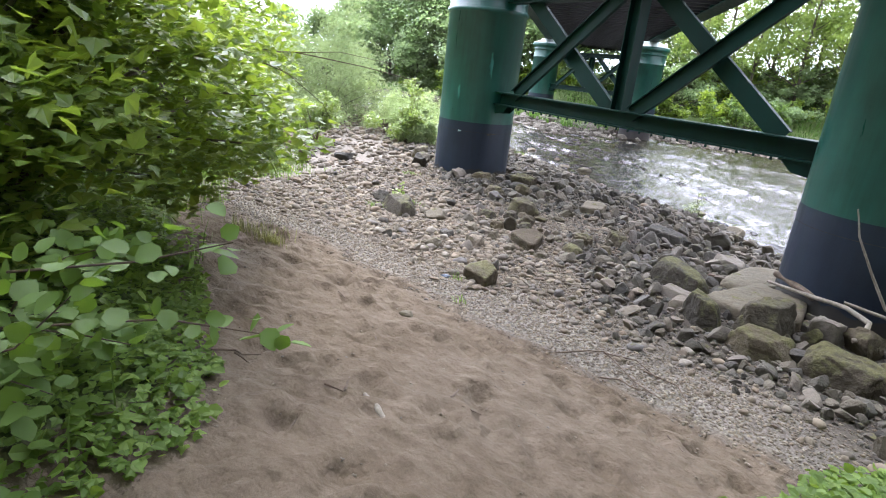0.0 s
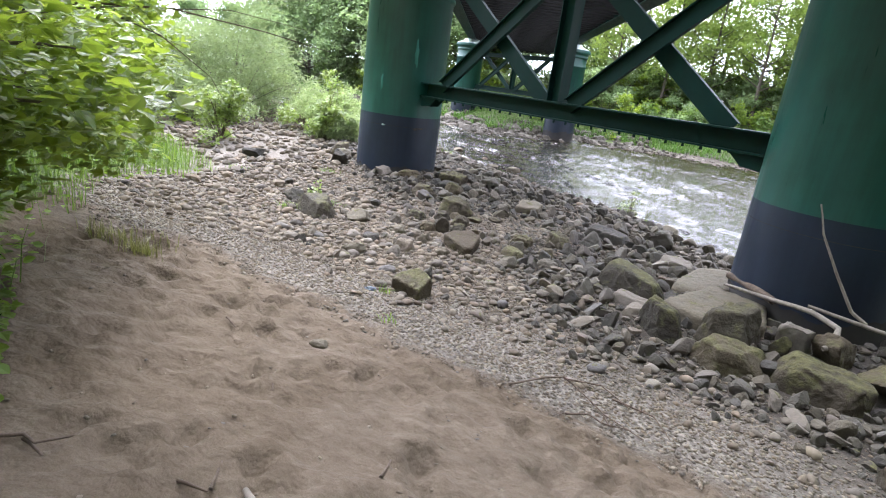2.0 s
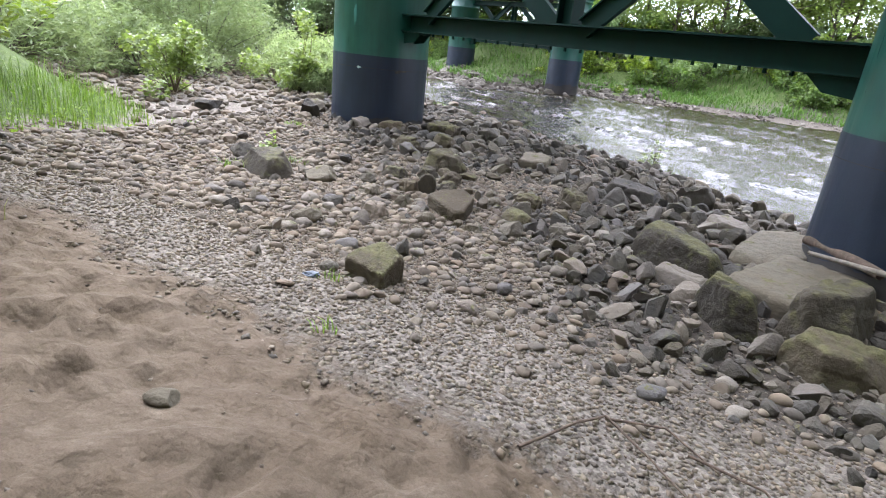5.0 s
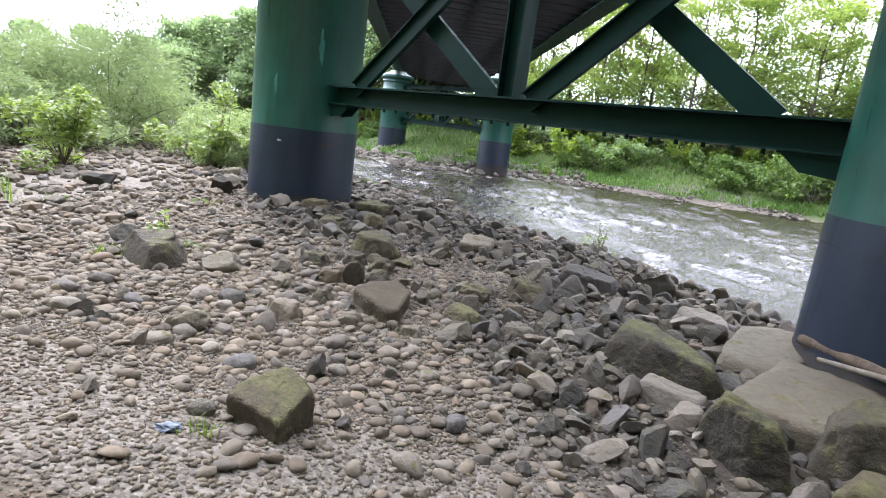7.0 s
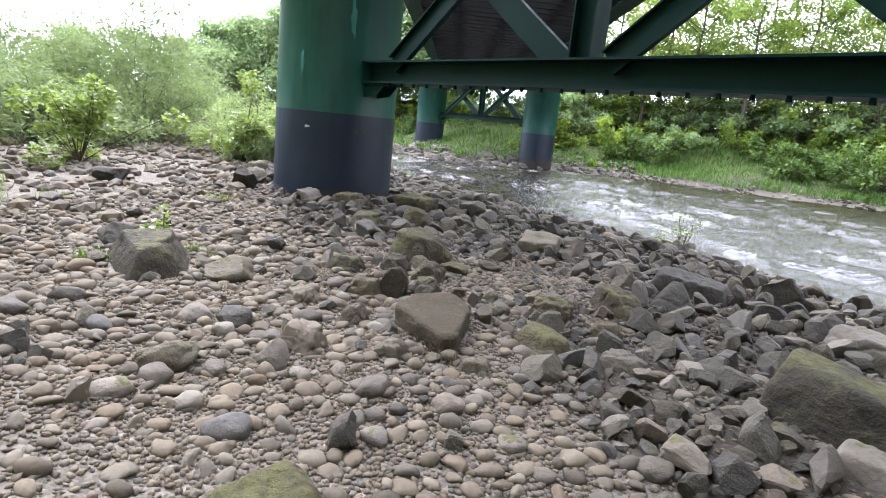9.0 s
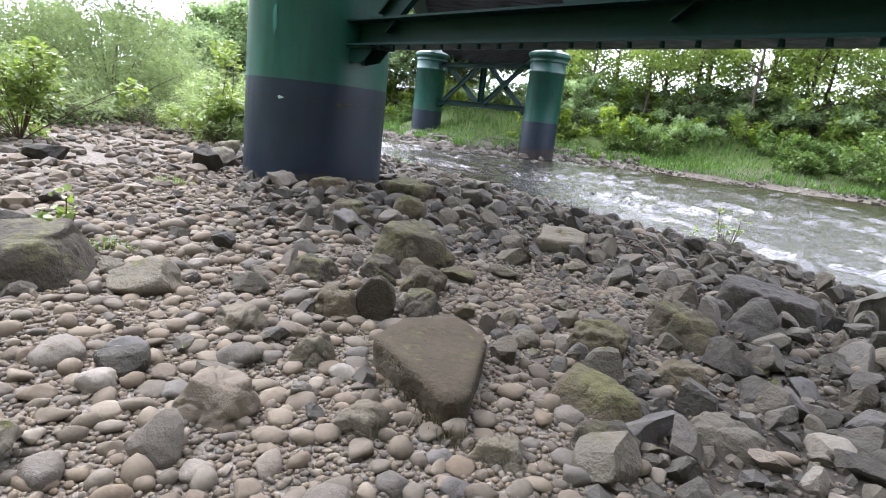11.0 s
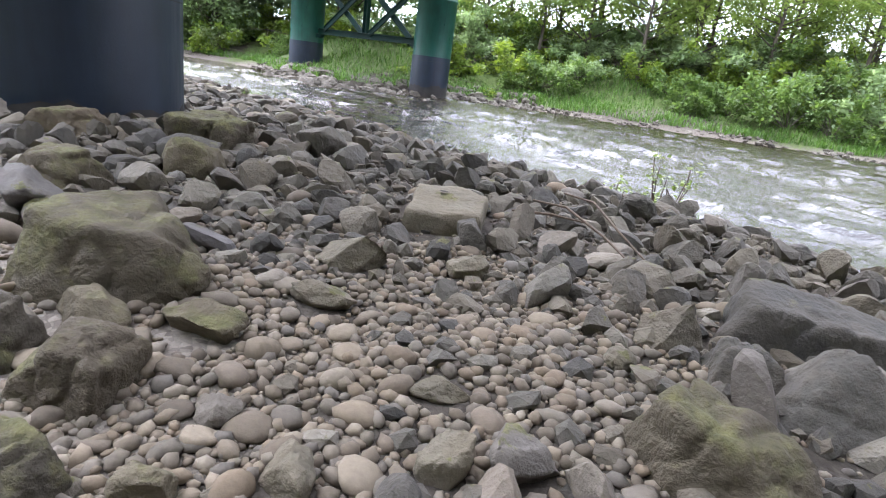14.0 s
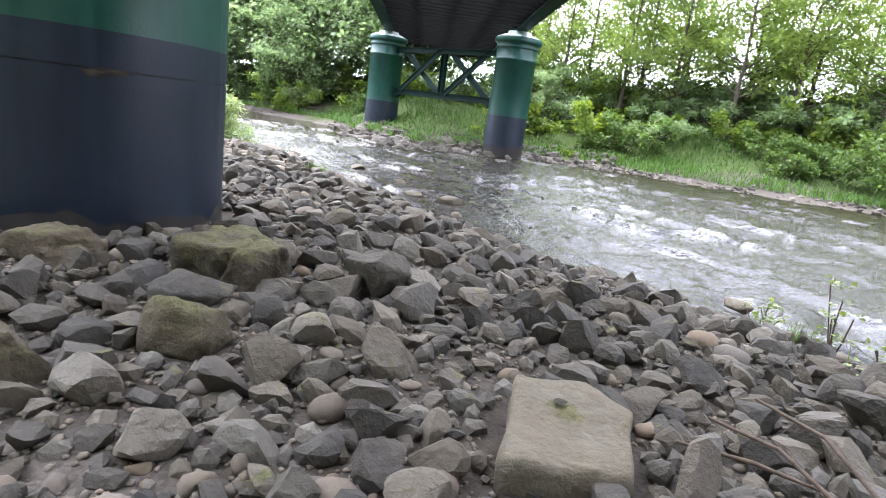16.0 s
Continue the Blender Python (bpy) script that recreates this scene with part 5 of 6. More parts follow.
def crown_points(r, clumps, n, shell=0.45):
    """n places in the outer parts of ellipsoid clumps (centre, radii)."""
    c, rad = np.array([k[0] for k in clumps]), np.array([k[1] for k in clumps])
    w = rad.prod(1) ** (2 / 3)
    pick = r.choice(len(clumps), n, p=w / w.sum())
    d = r.normal(size=(n, 3))
    d /= np.linalg.norm(d, axis=1)[:, None]
    return c[pick] + d * rad[pick] * (1 - shell * r.uniform(size=n) ** 1.6)[:, None]


def stems_to(r, base, tips, r0, r1=0.006, bend=0.18):
    bars = []
    for t in tips:
        t = np.asarray(t, float)
        mid = base * 0.5 + t * 0.5 + r.normal(0, bend, 3) * np.linalg.norm(t - base) * 0.4 + (0, 0, 0.12 * np.linalg.norm(t - base))
        q = np.linspace(0, 1, 7)[:, None]
        pts = (1 - q) ** 2 * base + 2 * q * (1 - q) * mid + q ** 2 * t
        bars.append((pts, np.linspace(r0, r1, 7)))
    return bars


def bush(name, label, place, clumps, n, leaf, size, material, seed, stem=0.02, tilt=0.7, category="bush", group="", bark=TWIG, shell=0.45):
    """A shrub: stems from the ground to each clump, and a crown of single leaves."""
    r = np.random.default_rng(seed)
    x, y = place
    z = rest(x, y) - 0.05
    ob = empty(name, (x, y, z), label, category, group)
    cl = [(np.array(c), np.array(q)) for c, q in clumps]
    pts = crown_points(r, cl, n, shell)
    sizes = size * r.uniform(0.6, 1.25, n)[:, None] * np.ones(3)
    part("crown", strewn([leaf], pts, sizes, facing(n, r, tilt), material, "crown", False), None, ob)
    tips = [c + r.normal(0, 0.25, 3) * q for c, q in cl]
    part("branchwork", tubes_mesh("stems", stems_to(r, np.zeros(3), tips, stem), bark, 5), None, ob)
    return ob


def heap(r, n, centre, spread_by, rad):
    return [(np.array(centre) + r.normal(size=3) * spread_by, np.array(rad) * r.uniform(0.6, 1.2)) for _ in range(n)]


rb = np.random.default_rng(900)
# trees and shrubs of the overgrown bank beside the sand
for i, (x, y, hgt, wide, n) in enumerate(((-5.0, 4.1, 2.6, 1.25, 5200), (-6.9, 6.4, 2.6, 1.35, 5200), (-9.2, 9.4, 2.6, 1.5, 4200), (-4.3, 2.0, 2.4, 1.3, 2600), (-11.2, 11.8, 2.4, 1.6, 3000), (-8.4, 4.6, 4.4, 1.8, 3500))):
    cl = heap(rb, 11, (0, 0, hgt * 0.55), (wide * 0.5, wide * 0.5, hgt * 0.33), (0.75, 0.75, 0.55)) + heap(rb, 7, (0.3, 0.0, hgt * 1.15), (wide * 0.55, wide * 0.55, 0.6), (0.7, 0.7, 0.4))
    bush("sycamore_sapling", "young sycamore with broad bright green leaves on the bank", (x, y), cl, int(n * 1.15), LOBED, 0.125, LEAF_NEAR, 910 + i, 0.045, 0.55, "tree", "bank saplings", BARK, 0.7)
cl = heap(rb, 14, (0, 0, 1.0), (0.55, 0.5, 0.4), (0.5, 0.5, 0.35))
bush("hazel_bush", "dense green bush hanging over the sand edge", (-4.6, 4.6), cl, 3800, LOBED, 0.12, LEAF_NEAR, 921, 0.02, 0.6, shell=0.7)
cl = heap(rb, 9, (0, 0, 0.75), (0.6, 0.8, 0.3), (0.4, 0.4, 0.28))
bush("hazel_bush", "dense green bush hanging over the sand edge", (-3.3, 2.8), cl, 1700, OVAL, 0.085, LEAF_NEAR, 922, 0.015, 0.6, shell=0.7)
bough = [((-3.0, 5.5, 2.5), 0.4), ((-3.3, 5.15, 2.95), 0.42), ((-3.6, 5.6, 2.3), 0.42), ((-3.8, 5.0, 3.3), 0.5), ((-3.4, 4.6, 2.4), 0.45), ((-4.1, 5.5, 1.9), 0.45), ((-3.2, 4.4, 3.5), 0.5), ((-3.95, 6.2, 2.2), 0.42),
         ((-4.4, 6.6, 2.6), 0.5), ((-4.7, 7.1, 1.9), 0.45), ((-4.3, 6.0, 3.2), 0.5), ((-3.1, 3.9, 2.7), 0.5), ((-5.2, 7.6, 2.4), 0.5), ((-5.4, 7.8, 3.2), 0.6), ((-3.0, 5.0, 4.1), 0.5), ((-5.9, 8.4, 2.0), 0.5), ((-6.3, 9.0, 2.7), 0.6), ((-3.5, 3.4, 2.0), 0.5)]
bz = rest(-5.0, 4.3) - 0.05
cl = [((x + 5.0, y - 4.3, z - bz), (q * 1.25, q * 1.25, q * 0.7)) for (x, y, z), q in bough]
bush("sycamore_tree", "sycamore with boughs of broad green leaves over the sand", (-5.0, 4.3), cl, 9500, LOBED, 0.095, LEAF_NEAR, 926, 0.04, 0.55, "tree", "bank saplings", BARK, 0.8)
# low herbs at the foot of the bank
r = np.random.default_rng(930)
n = 30000
hx_, hy_ = r.uniform(-9.2, -1.5, n), r.uniform(2.2, 13.2, n)
g = bank_gap(hx_, hy_)
ok = (g > -0.12) & (g < 1.9) & (r.uniform(size=n) < 0.2 + 0.8 * smooth01(-hy_, -7.0, -5.0))
hx_, hy_, g = hx_[ok], hy_[ok], g[ok]
lift = r.uniform(0, 1, len(hx_)) ** 1.3 * np.clip(0.04 + 0.3 * (g + 0.12), 0.04, 0.42)
pl = np.stack([hx_, hy_, height(hx_, hy_) + 0.02 + lift], 1)
for leaf, half in ((OVAL, 0), (LOBED, 1)):
    sel = np.arange(len(pl)) % 2 == half
    ob = new("ground_herbs", strewn([leaf], pl[sel], 0.07 * r.uniform(0.5, 1.3, sel.sum())[:, None] * np.ones(3), facing(sel.sum(), r, 0.5), LEAF_IVY, "ground_herbs", False))
    tagged(ob, "low leafy herbs and ivy at the edge of the sand", "undergrowth", kind="stuff")
n = 7000
hx_, hy_ = r.uniform(-4.4, -1.75, n), r.uniform(2.3, 5.6, n)
g = bank_gap(hx_, hy_)
ok = (g > -0.08 + 0.12 * wave_noise(hx_, hy_, 0.5, 44)) & (g < 1.6)
hx_, hy_, g = hx_[ok], hy_[ok], g[ok]
pl = np.stack([hx_, hy_, height(hx_, hy_) + 0.015 + r.uniform(0, 1, len(hx_)) * np.clip(0.05 + 0.35 * g, 0.04, 0.4)], 1)
ob = new("ground_herbs", strewn([LOBED], pl, 0.062 * r.uniform(0.5, 1.3, len(pl))[:, None] * np.ones(3), facing(len(pl), r, 0.55), LEAF_IVY, "ground_herbs", False))
tagged(ob, "dense low ivy and herbs at the foot of the bank", "undergrowth", kind="stuff")
# leafy clump on the other edge of the sand
r = np.random.default_rng(935)
n = 5200
a, q = r.uniform(0, 1, n), r.uniform(0, 1, n) ** 0.8
hx_, hy_ = 0.42 + 2.2 * a + 1.1 * q + 0.12 * np.sin(9 * a), 5.3 + 3.1 * a - 0.7 * q
pl = np.stack([hx_, hy_, height(hx_, hy_) + 0.03 + 0.3 * np.minimum(1, 0.25 + 1.6 * q) * r.uniform(size=n) ** 0.6], 1)
ob = new("ground_herbs", strewn([OVAL], pl, 0.075 * r.uniform(0.5, 1.3, n)[:, None] * np.ones(3), facing(n, r, 0.6), LEAF_IVY, "ground_herbs", False))
tagged(ob, "low leafy clump at the edge of the sand", "undergrowth", kind="stuff")


def twig_with_leaves(label, points, leaves, size, seed, material=LEAF_HAZEL):
    r = np.random.default_rng(seed)
    ob = empty("leafy_branch", points[0], label, "branch")
    pts = np.array(points) - points[0]
    part("stem", tubes_mesh("stem", [(pts, np.linspace(0.007, 0.002, len(pts)))], TWIG, 5), None, ob)
    q = r.uniform(0.15, 1.0, leaves) * (len(pts) - 1)
    i = np.minimum(q.astype(int), len(pts) - 2)
    at = pts[i] + (q - i)[:, None] * (pts[i + 1] - pts[i]) + r.normal(0, 0.04, (leaves, 3))
    tmpl = mesh_of("leaf", OVAL[0], OVAL[1], material, True)
    rot = facing(leaves, r, 0.95)
    for k in range(leaves):
        lf = new("leaf", tmpl)
        lf.parent = ob
        s = size * r.uniform(0.75, 1.25)
        lf.matrix_local = Matrix.Translation(at[k]) @ Matrix(rot[k].tolist()).to_4x4() @ Matrix.Diagonal((s, s, s, 1))
    return ob


twig_with_leaves("leafy hazel branch reaching over the sand", [(-2.5, 3.0, 2.05), (-2.0, 3.1, 2.3), (-1.5, 3.25, 2.42), (-1.22, 3.36, 2.52)], 34, 0.072, 940)
twig_with_leaves("leafy hazel branch reaching over the sand", [(-2.4, 2.9, 1.9), (-1.9, 3.05, 2.15), (-1.4, 3.25, 2.25), (-1.06, 3.38, 2.24)], 34, 0.07, 941)
twig_with_leaves("leafy hazel branch reaching over the sand", [(-2.6, 2.7, 1.7), (-2.1, 2.8, 2.0), (-1.65, 2.95, 2.2), (-1.45, 3.0, 2.4)], 40, 0.072, 942)
twig_with_leaves("leafy hazel branch reaching over the sand", [(-2.6, 3.4, 1.6), (-2.2, 3.3, 1.95), (-1.8, 3.2, 2.1), (-1.5, 3.2, 2.15)], 40, 0.072, 943)
twig_with_leaves("leafy hazel branch near the sand", [(-2.4, 2.5, 1.5), (-2.0, 2.6, 1.7), (-1.7, 2.75, 1.8), (-1.45, 2.8, 1.78)], 40, 0.072, 944)
for k, (root, tip, n) in enumerate((((-2.9, 3.0, 1.5), (-1.72, 3.15, 2.22), 44), ((-2.8, 2.8, 1.5), (-1.62, 2.95, 2.02), 44), ((-3.0, 3.5, 1.5), (-1.98, 3.5, 2.3), 44), ((-2.9, 3.2, 1.3), (-1.86, 3.15, 1.86), 40), ((-3.2, 3.9, 1.5), (-2.2, 3.9, 2.2), 40), ((-3.0, 3.6, 1.3), (-2.1, 3.7, 1.85), 40))):
    a, b = np.array(root), np.array(tip)
    twig_with_leaves("leafy hazel branch of the bank bush", [tuple(a + (b - a) * q + np.array((0, 0, 0.14 * math.sin(3.14 * q)))) for q in (0, 0.35, 0.7, 1.0)], n, 0.088, 945 + k)
# bare branch over the path
ob = empty("bare_branch", (-6.4, 7.2, 2.7), "thin bare branch hanging out over the gravel", "branch")
bars = [(np.array([(0, 0, 0), (0.8, 0.5, 0.30), (1.6, 0.9, 0.36), (2.3, 1.4, 0.27), (2.8, 1.9, 0.16)]), np.linspace(0.014, 0.003, 5)),
        (np.array([(0.9, 0.55, 0.31), (1.4, 0.95, 0.1), (1.8, 1.2, -0.25), (1.9, 1.3, -0.5)]), np.linspace(0.008, 0.002, 4)),
        (np.array([(1.6, 0.9, 0.36), (2.1, 1.1, 0.42), (2.7, 1.5, 0.34)]), np.linspace(0.006, 0.002, 3)),
        (np.array([(1.2, 0.7, 0.33), (1.5, 0.8, 0.1), (1.7, 0.9, 0.02)]), np.linspace(0.005, 0.002, 3))]
for b in bars:
    part("limb", tubes_mesh("limb", [b], TWIG, 5), None, ob)


def blades(name, label, x, y, length, width, material, seed, lean=0.35, category="grass", z=None):
    r = np.random.default_rng(seed)
    n = len(x)
    z = height(x, y) if z is None else z
    a, ln = r.uniform(0, 6.28, n), length * r.uniform(0.5, 1.2, n)
    d = np.stack([np.cos(a), np.sin(a)], 1)
    side = np.stack([-d[:, 1], d[:, 0]], 1) * width / 2
    bend = np.abs(r.normal(0, lean, n)) * ln
    p0 = np.stack([x, y, z - 0.02], 1)
    v = np.zeros((n, 5, 3))
    s3 = np.concatenate([side, np.zeros((n, 1))], 1)
    d3 = np.concatenate([d, np.zeros((n, 1))], 1)
    v[:, 0], v[:, 1] = p0 - s3, p0 + s3
    m = p0 + d3 * (bend * 0.35)[:, None] + np.array([0, 0, 1]) * (ln * 0.6)[:, None]
    v[:, 2], v[:, 3] = m + s3 * 0.8, m - s3 * 0.8
    v[:, 4] = p0 + d3 * bend[:, None] + np.array([0, 0, 1]) * (ln * np.clip(1 - 0.3 * bend / ln, 0.4, 1))[:, None]
    k = np.arange(n)[:, None] * 5
    f = np.concatenate([k + [0, 1, 2], k + [0, 2, 3], k + [3, 2, 4]], 0)
    ob = new(name, mesh_of(name, v.reshape(-1, 3), f, material, False))
    return tagged(ob, label, category, kind="stuff")


r = np.random.default_rng(950)
n = 16000
x, y = r.uniform(-11, -2.0, n), r.uniform(3, 15.5, n)
g = bank_gap(x, y)
ok = (g > -0.15 + 0.25 * wave_noise(x, y, 0.8, 41)) & (g < 1.5) & (r.uniform(size=n) < 0.04 + 0.96 * smooth01(y, 6.6, 8.5))
blades("bank_grass", "tall bright green grass along the bank", x[ok], y[ok], 0.42, 0.011, GRASS_BLADE, 951, 0.4)
r = np.random.default_rng(952)
for cxx, cyy, n, sp in ((-4.55, 7.35, 150, 0.10), (-5.0, 7.35, 90, 0.12), (-4.75, 7.7, 40, 0.2)):
    x, y = r.normal(cxx, sp, n), r.normal(cyy, sp * 0.6, n)
    blades("grass_tuft", "dry sparse grass tuft in the sand", x, y, 0.2, 0.009, GRASS_DRY, 953, 0.45)
r = np.random.default_rng(956)
x, y = r.uniform(-2.8, -2.15, 16000), r.uniform(11.4, 12.5, 16000)
ok = ((x + 2.51) / 0.23) ** 2 + ((y - 11.94) / 0.38) ** 2 < 1
x, y = x[ok], y[ok]
blades("dry_moss", "short dry brown grass matted on the flat boulder", x, y, 0.014, 0.004, GRASS_BROWN, 957, 1.4, "moss", 0.302 + 0.06 * (y - 11.94))
r = np.random.default_rng(954)
n = 32000
x = r.uniform(-35, 30, n)
f = r.uniform(0, 1, n) ** 1.5 * 13 + 0.9
y = np.interp(x, FAR_X, FAR_Y) + f / 0.85
blades("bank_grass", "long fresh grass covering the far river bank", x, y, 0.42, 0.05, GRASS_FAR, 955, 0.7)

# shrubs upstream
rb = np.random.default_rng(960)
def willow(x, y, rad, hgt, n, seed, label="pale green willow thicket on the gravel upstream"):
    cl = heap(rb, 20, (0, 0, hgt * 0.55), (rad * 0.4, rad * 0.4, hgt * 0.2), (rad * 0.36, rad * 0.36, hgt * 0.26)) + heap(rb, 14, (0, 0, hgt * 0.2), (rad * 0.5, rad * 0.5, hgt * 0.08), (rad * 0.32, rad * 0.32, hgt * 0.2))
    return bush("willow_bush", label, (x, y), cl, int(n * 1.5), LANCE, 0.22, LEAF_WILLOW, seed, 0.022, 0.9, "bush", "willows upstream", BARK, 0.75)


willow(-16.2, 24.6, 3.6, 4.0, 14000, 961)
willow(-19.5, 21.0, 3.6, 4.0, 9000, 962)
willow(-14.6, 19.6, 1.8, 2.0, 3500, 963)
willow(-23.5, 27.0, 4.0, 3.6, 7000, 964)
willow(-18.2, 16.2, 3.0, 3.4, 5000, 965)
willow(-14.5, 15.4, 2.0, 2.3, 3000, 966)
cl = heap(rb, 20, (0, 0, 0.85), (0.5, 0.5, 0.48), (0.34, 0.34, 0.26))
bush("alder_shrub", "yellow-green young shrub standing in gravel", (-11.4, 17.3), cl, 2300, OVAL, 0.10, LEAF_YELLOW, 967, 0.012, 0.7)
for i, (x, y, s, hgt) in enumerate(((-11.8, 22.4, 1.0, 1.5), (-10.4, 21.4, 0.8, 1.2), (-12.8, 25.5, 1.4, 1.5), (-13.6, 29.0, 1.6, 1.5), (-9.4, 20.9, 0.6, 1.0), (-11.2, 24.0, 1.2, 1.5), (-10.8, 27.3, 1.0, 1.2))):
    cl = heap(rb, 18, (0, 0, hgt * 0.5), (s * 0.5, s * 0.5, hgt * 0.3), (s * 0.38, s * 0.38, hgt * 0.22))
    bush("sallow_bush", "pale grey-green leafy scrub beside the pier", (x, y), cl, 3400, LANCE, 0.17, LEAF_GREY, 970 + i, 0.011, 0.9, "bush", "pale scrub", shell=0.8)
cl = heap(rb, 16, (0.1, 0, 1.1), (0.4, 0.4, 0.5), (0.28, 0.28, 0.18))
bush("sapling", "thin sapling with fresh green leaves by the pier", (-10.0, 20.9), cl, 1300, OVAL, 0.11, LEAF_YELLOW, 979, 0.009, 0.7, "sapling")
# small weeds at the water side
for i, (x, y, hgt) in enumerate(((0.35, 18.2, 0.75), (0.1, 18.9, 0.5), (0.2, 17.3, 0.6))):
    cl = heap(rb, 7, (0, 0, hgt * 0.6), (0.08, 0.08, hgt * 0.28), (0.1, 0.1, 0.08))
    bush("waterside_weed", "thin leafy weed growing between shore stones", (x, y), cl, 60, OVAL, 0.05, LEAF_YELLOW, 985 + i, 0.006, 0.7, "weed", "waterside weeds")
r = np.random.default_rng(990)
x, y = np.concatenate([r.normal(a, 0.13, 130) for a in (0.75, 0.3, -6.2)]), np.concatenate([r.normal(b, 0.1, 130) for b in (18.1, 18.6, 23.4)])
blades("grass_tuft", "bright grass tufts between the shore stones", x, y, 0.26, 0.01, GRASS_BLADE, 991, 0.5)

# ---- trees ----
def tree_bars(r, hgt, spread_by, limbs, lean=0.05, first=0.35, r0=0.16):
    trunk = [np.array((0, 0, -0.3))]
    for k in range(1, 9):
        trunk.append(np.array((r.normal(0, lean) * hgt * k / 8, r.normal(0, lean) * hgt * k / 8, hgt * k / 8 * 0.95)))
    trunk = np.array(trunk)
    trunk[:, :2] = np.cumsum(trunk[:, :2], 0) * 0.25
    bars = [(trunk, np.linspace(r0, 0.02, 9))]
    tips = [trunk[-1]]
    for _ in range(limbs):
        q = r.uniform(first, 0.95) * 8
        i = int(q)
        b = trunk[i] + (q - i) * (trunk[min(i + 1, 8)] - trunk[i])
        a, ln = r.uniform(0, 6.28), spread_by * r.uniform(0.5, 1.1) * (1.25 - q / 9)
        t = b + np.array((math.cos(a) * ln, math.sin(a) * ln, ln * r.uniform(0.3, 0.9)))
        mid = (b + t) / 2 + np.array((math.cos(a), math.sin(a), -0.3)) * ln * 0.08 + r.normal(0, 0.1, 3)
        bars.append((np.array([b, mid, t]), np.array([r0 * 0.4 * (1.1 - q / 9), r0 * 0.22, 0.012])))
        tips += [t, mid * 0.35 + t * 0.65]
        for _ in range(2):
            e = t + r.normal(0, 0.35, 3) * ln * 0.5
            bars.append((np.array([mid * 0.4 + t * 0.6, (mid + t + e) / 3, e]), np.array([r0 * 0.14, r0 * 0.08, 0.008])))
            tips.append(e)
    return bars, np.array(tips)


def tree(name, label, hgt, spread_by, limbs, n, size, clump, material, seed, first=0.35, r0=0.16, leaf=DIAMOND):
    """A tree: a tapered trunk with limbs, and leaf sprays round the limb ends with gaps between."""
    r = np.random.default_rng(seed)
    ob = empty(name, (0, 0, -500), label, "tree", "riverside trees")
    bars, tips = tree_bars(r, hgt, spread_by, limbs, first=first, r0=r0)
    part("trunk", tubes_mesh("trunk", bars[:1], BARK, 8), None, ob)
    part("branchwork", tubes_mesh("limbs", bars[1:], BARK, 5), None, ob)
    w = r.uniform(0.2, 1.0, len(tips))
    pick = r.choice(len(tips), n, p=w / w.sum())
    d = r.normal(size=(n, 3)) * (1, 1, 0.55)
    pts = tips[pick] + d * clump * r.uniform(0.4, 1.0, n)[:, None]
    part("crown", strewn([leaf], pts, size * r.uniform(0.6, 1.3, n)[:, None] * np.ones(3), facing(n, r, 0.75), material, "crown", False), None, ob)
    return ob


def placed(kinds, spots, seed):
    r = np.random.default_rng(seed)
    used = set()
    for i, (x, y, s) in enumerate(spots):
        k = kinds[i % len(kinds)]
        m = pose(x, y, rest(x, y) - 0.1, 0, 0, r.uniform(0, 360))
        if k in used:
            ob = copy_thing(k, m)
        else:
            used.add(k)
            ob = k
            ob.matrix_world = m
        ob.scale = (s, s, s * r.uniform(0.92, 1.1))


SLIM = "slender tree with thin fresh green leaves on the far bank"
slim = [tree("slender_tree", SLIM, 13, 3.0, 36, 5400, 0.27, 0.7, LEAF_SPRING, 1000 + i, 0.1, 0.15) for i in range(4)]
WOODY = "full green broadleaf tree of the riverside wood, unseen ones blocking light"
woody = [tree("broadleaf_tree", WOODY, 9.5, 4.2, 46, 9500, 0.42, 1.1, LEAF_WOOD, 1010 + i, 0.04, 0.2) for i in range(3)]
r = np.random.default_rng(1020)
spots = [(x, np.interp(x, FAR_X, FAR_Y) + d, s) for x, d, s in ((-1.5, 13, 1.0), (0.5, 17, 1.1), (2.6, 11, 0.95), (4.2, 15, 1.1), (6.0, 12, 1.0), (7.6, 18, 1.15), (9.2, 10.5, 0.95), (11.0, 15, 1.1), (12.8, 12, 1.0), (15.0, 16, 1.1), (17.0, 11, 1.05), (19.5, 15, 1.1), (22.0, 11, 1.0), (24.5, 15, 1.1), (27, 12, 1.0), (30, 14, 1.1),
                                                            (-3.5, 20, 1.1), (3.4, 22, 1.2), (8.5, 24, 1.2), (14, 22, 1.2), (20, 22, 1.2), (27, 22, 1.2), (34, 17, 1.2), (39, 14, 1.2))]
placed(slim, spots, 1021)
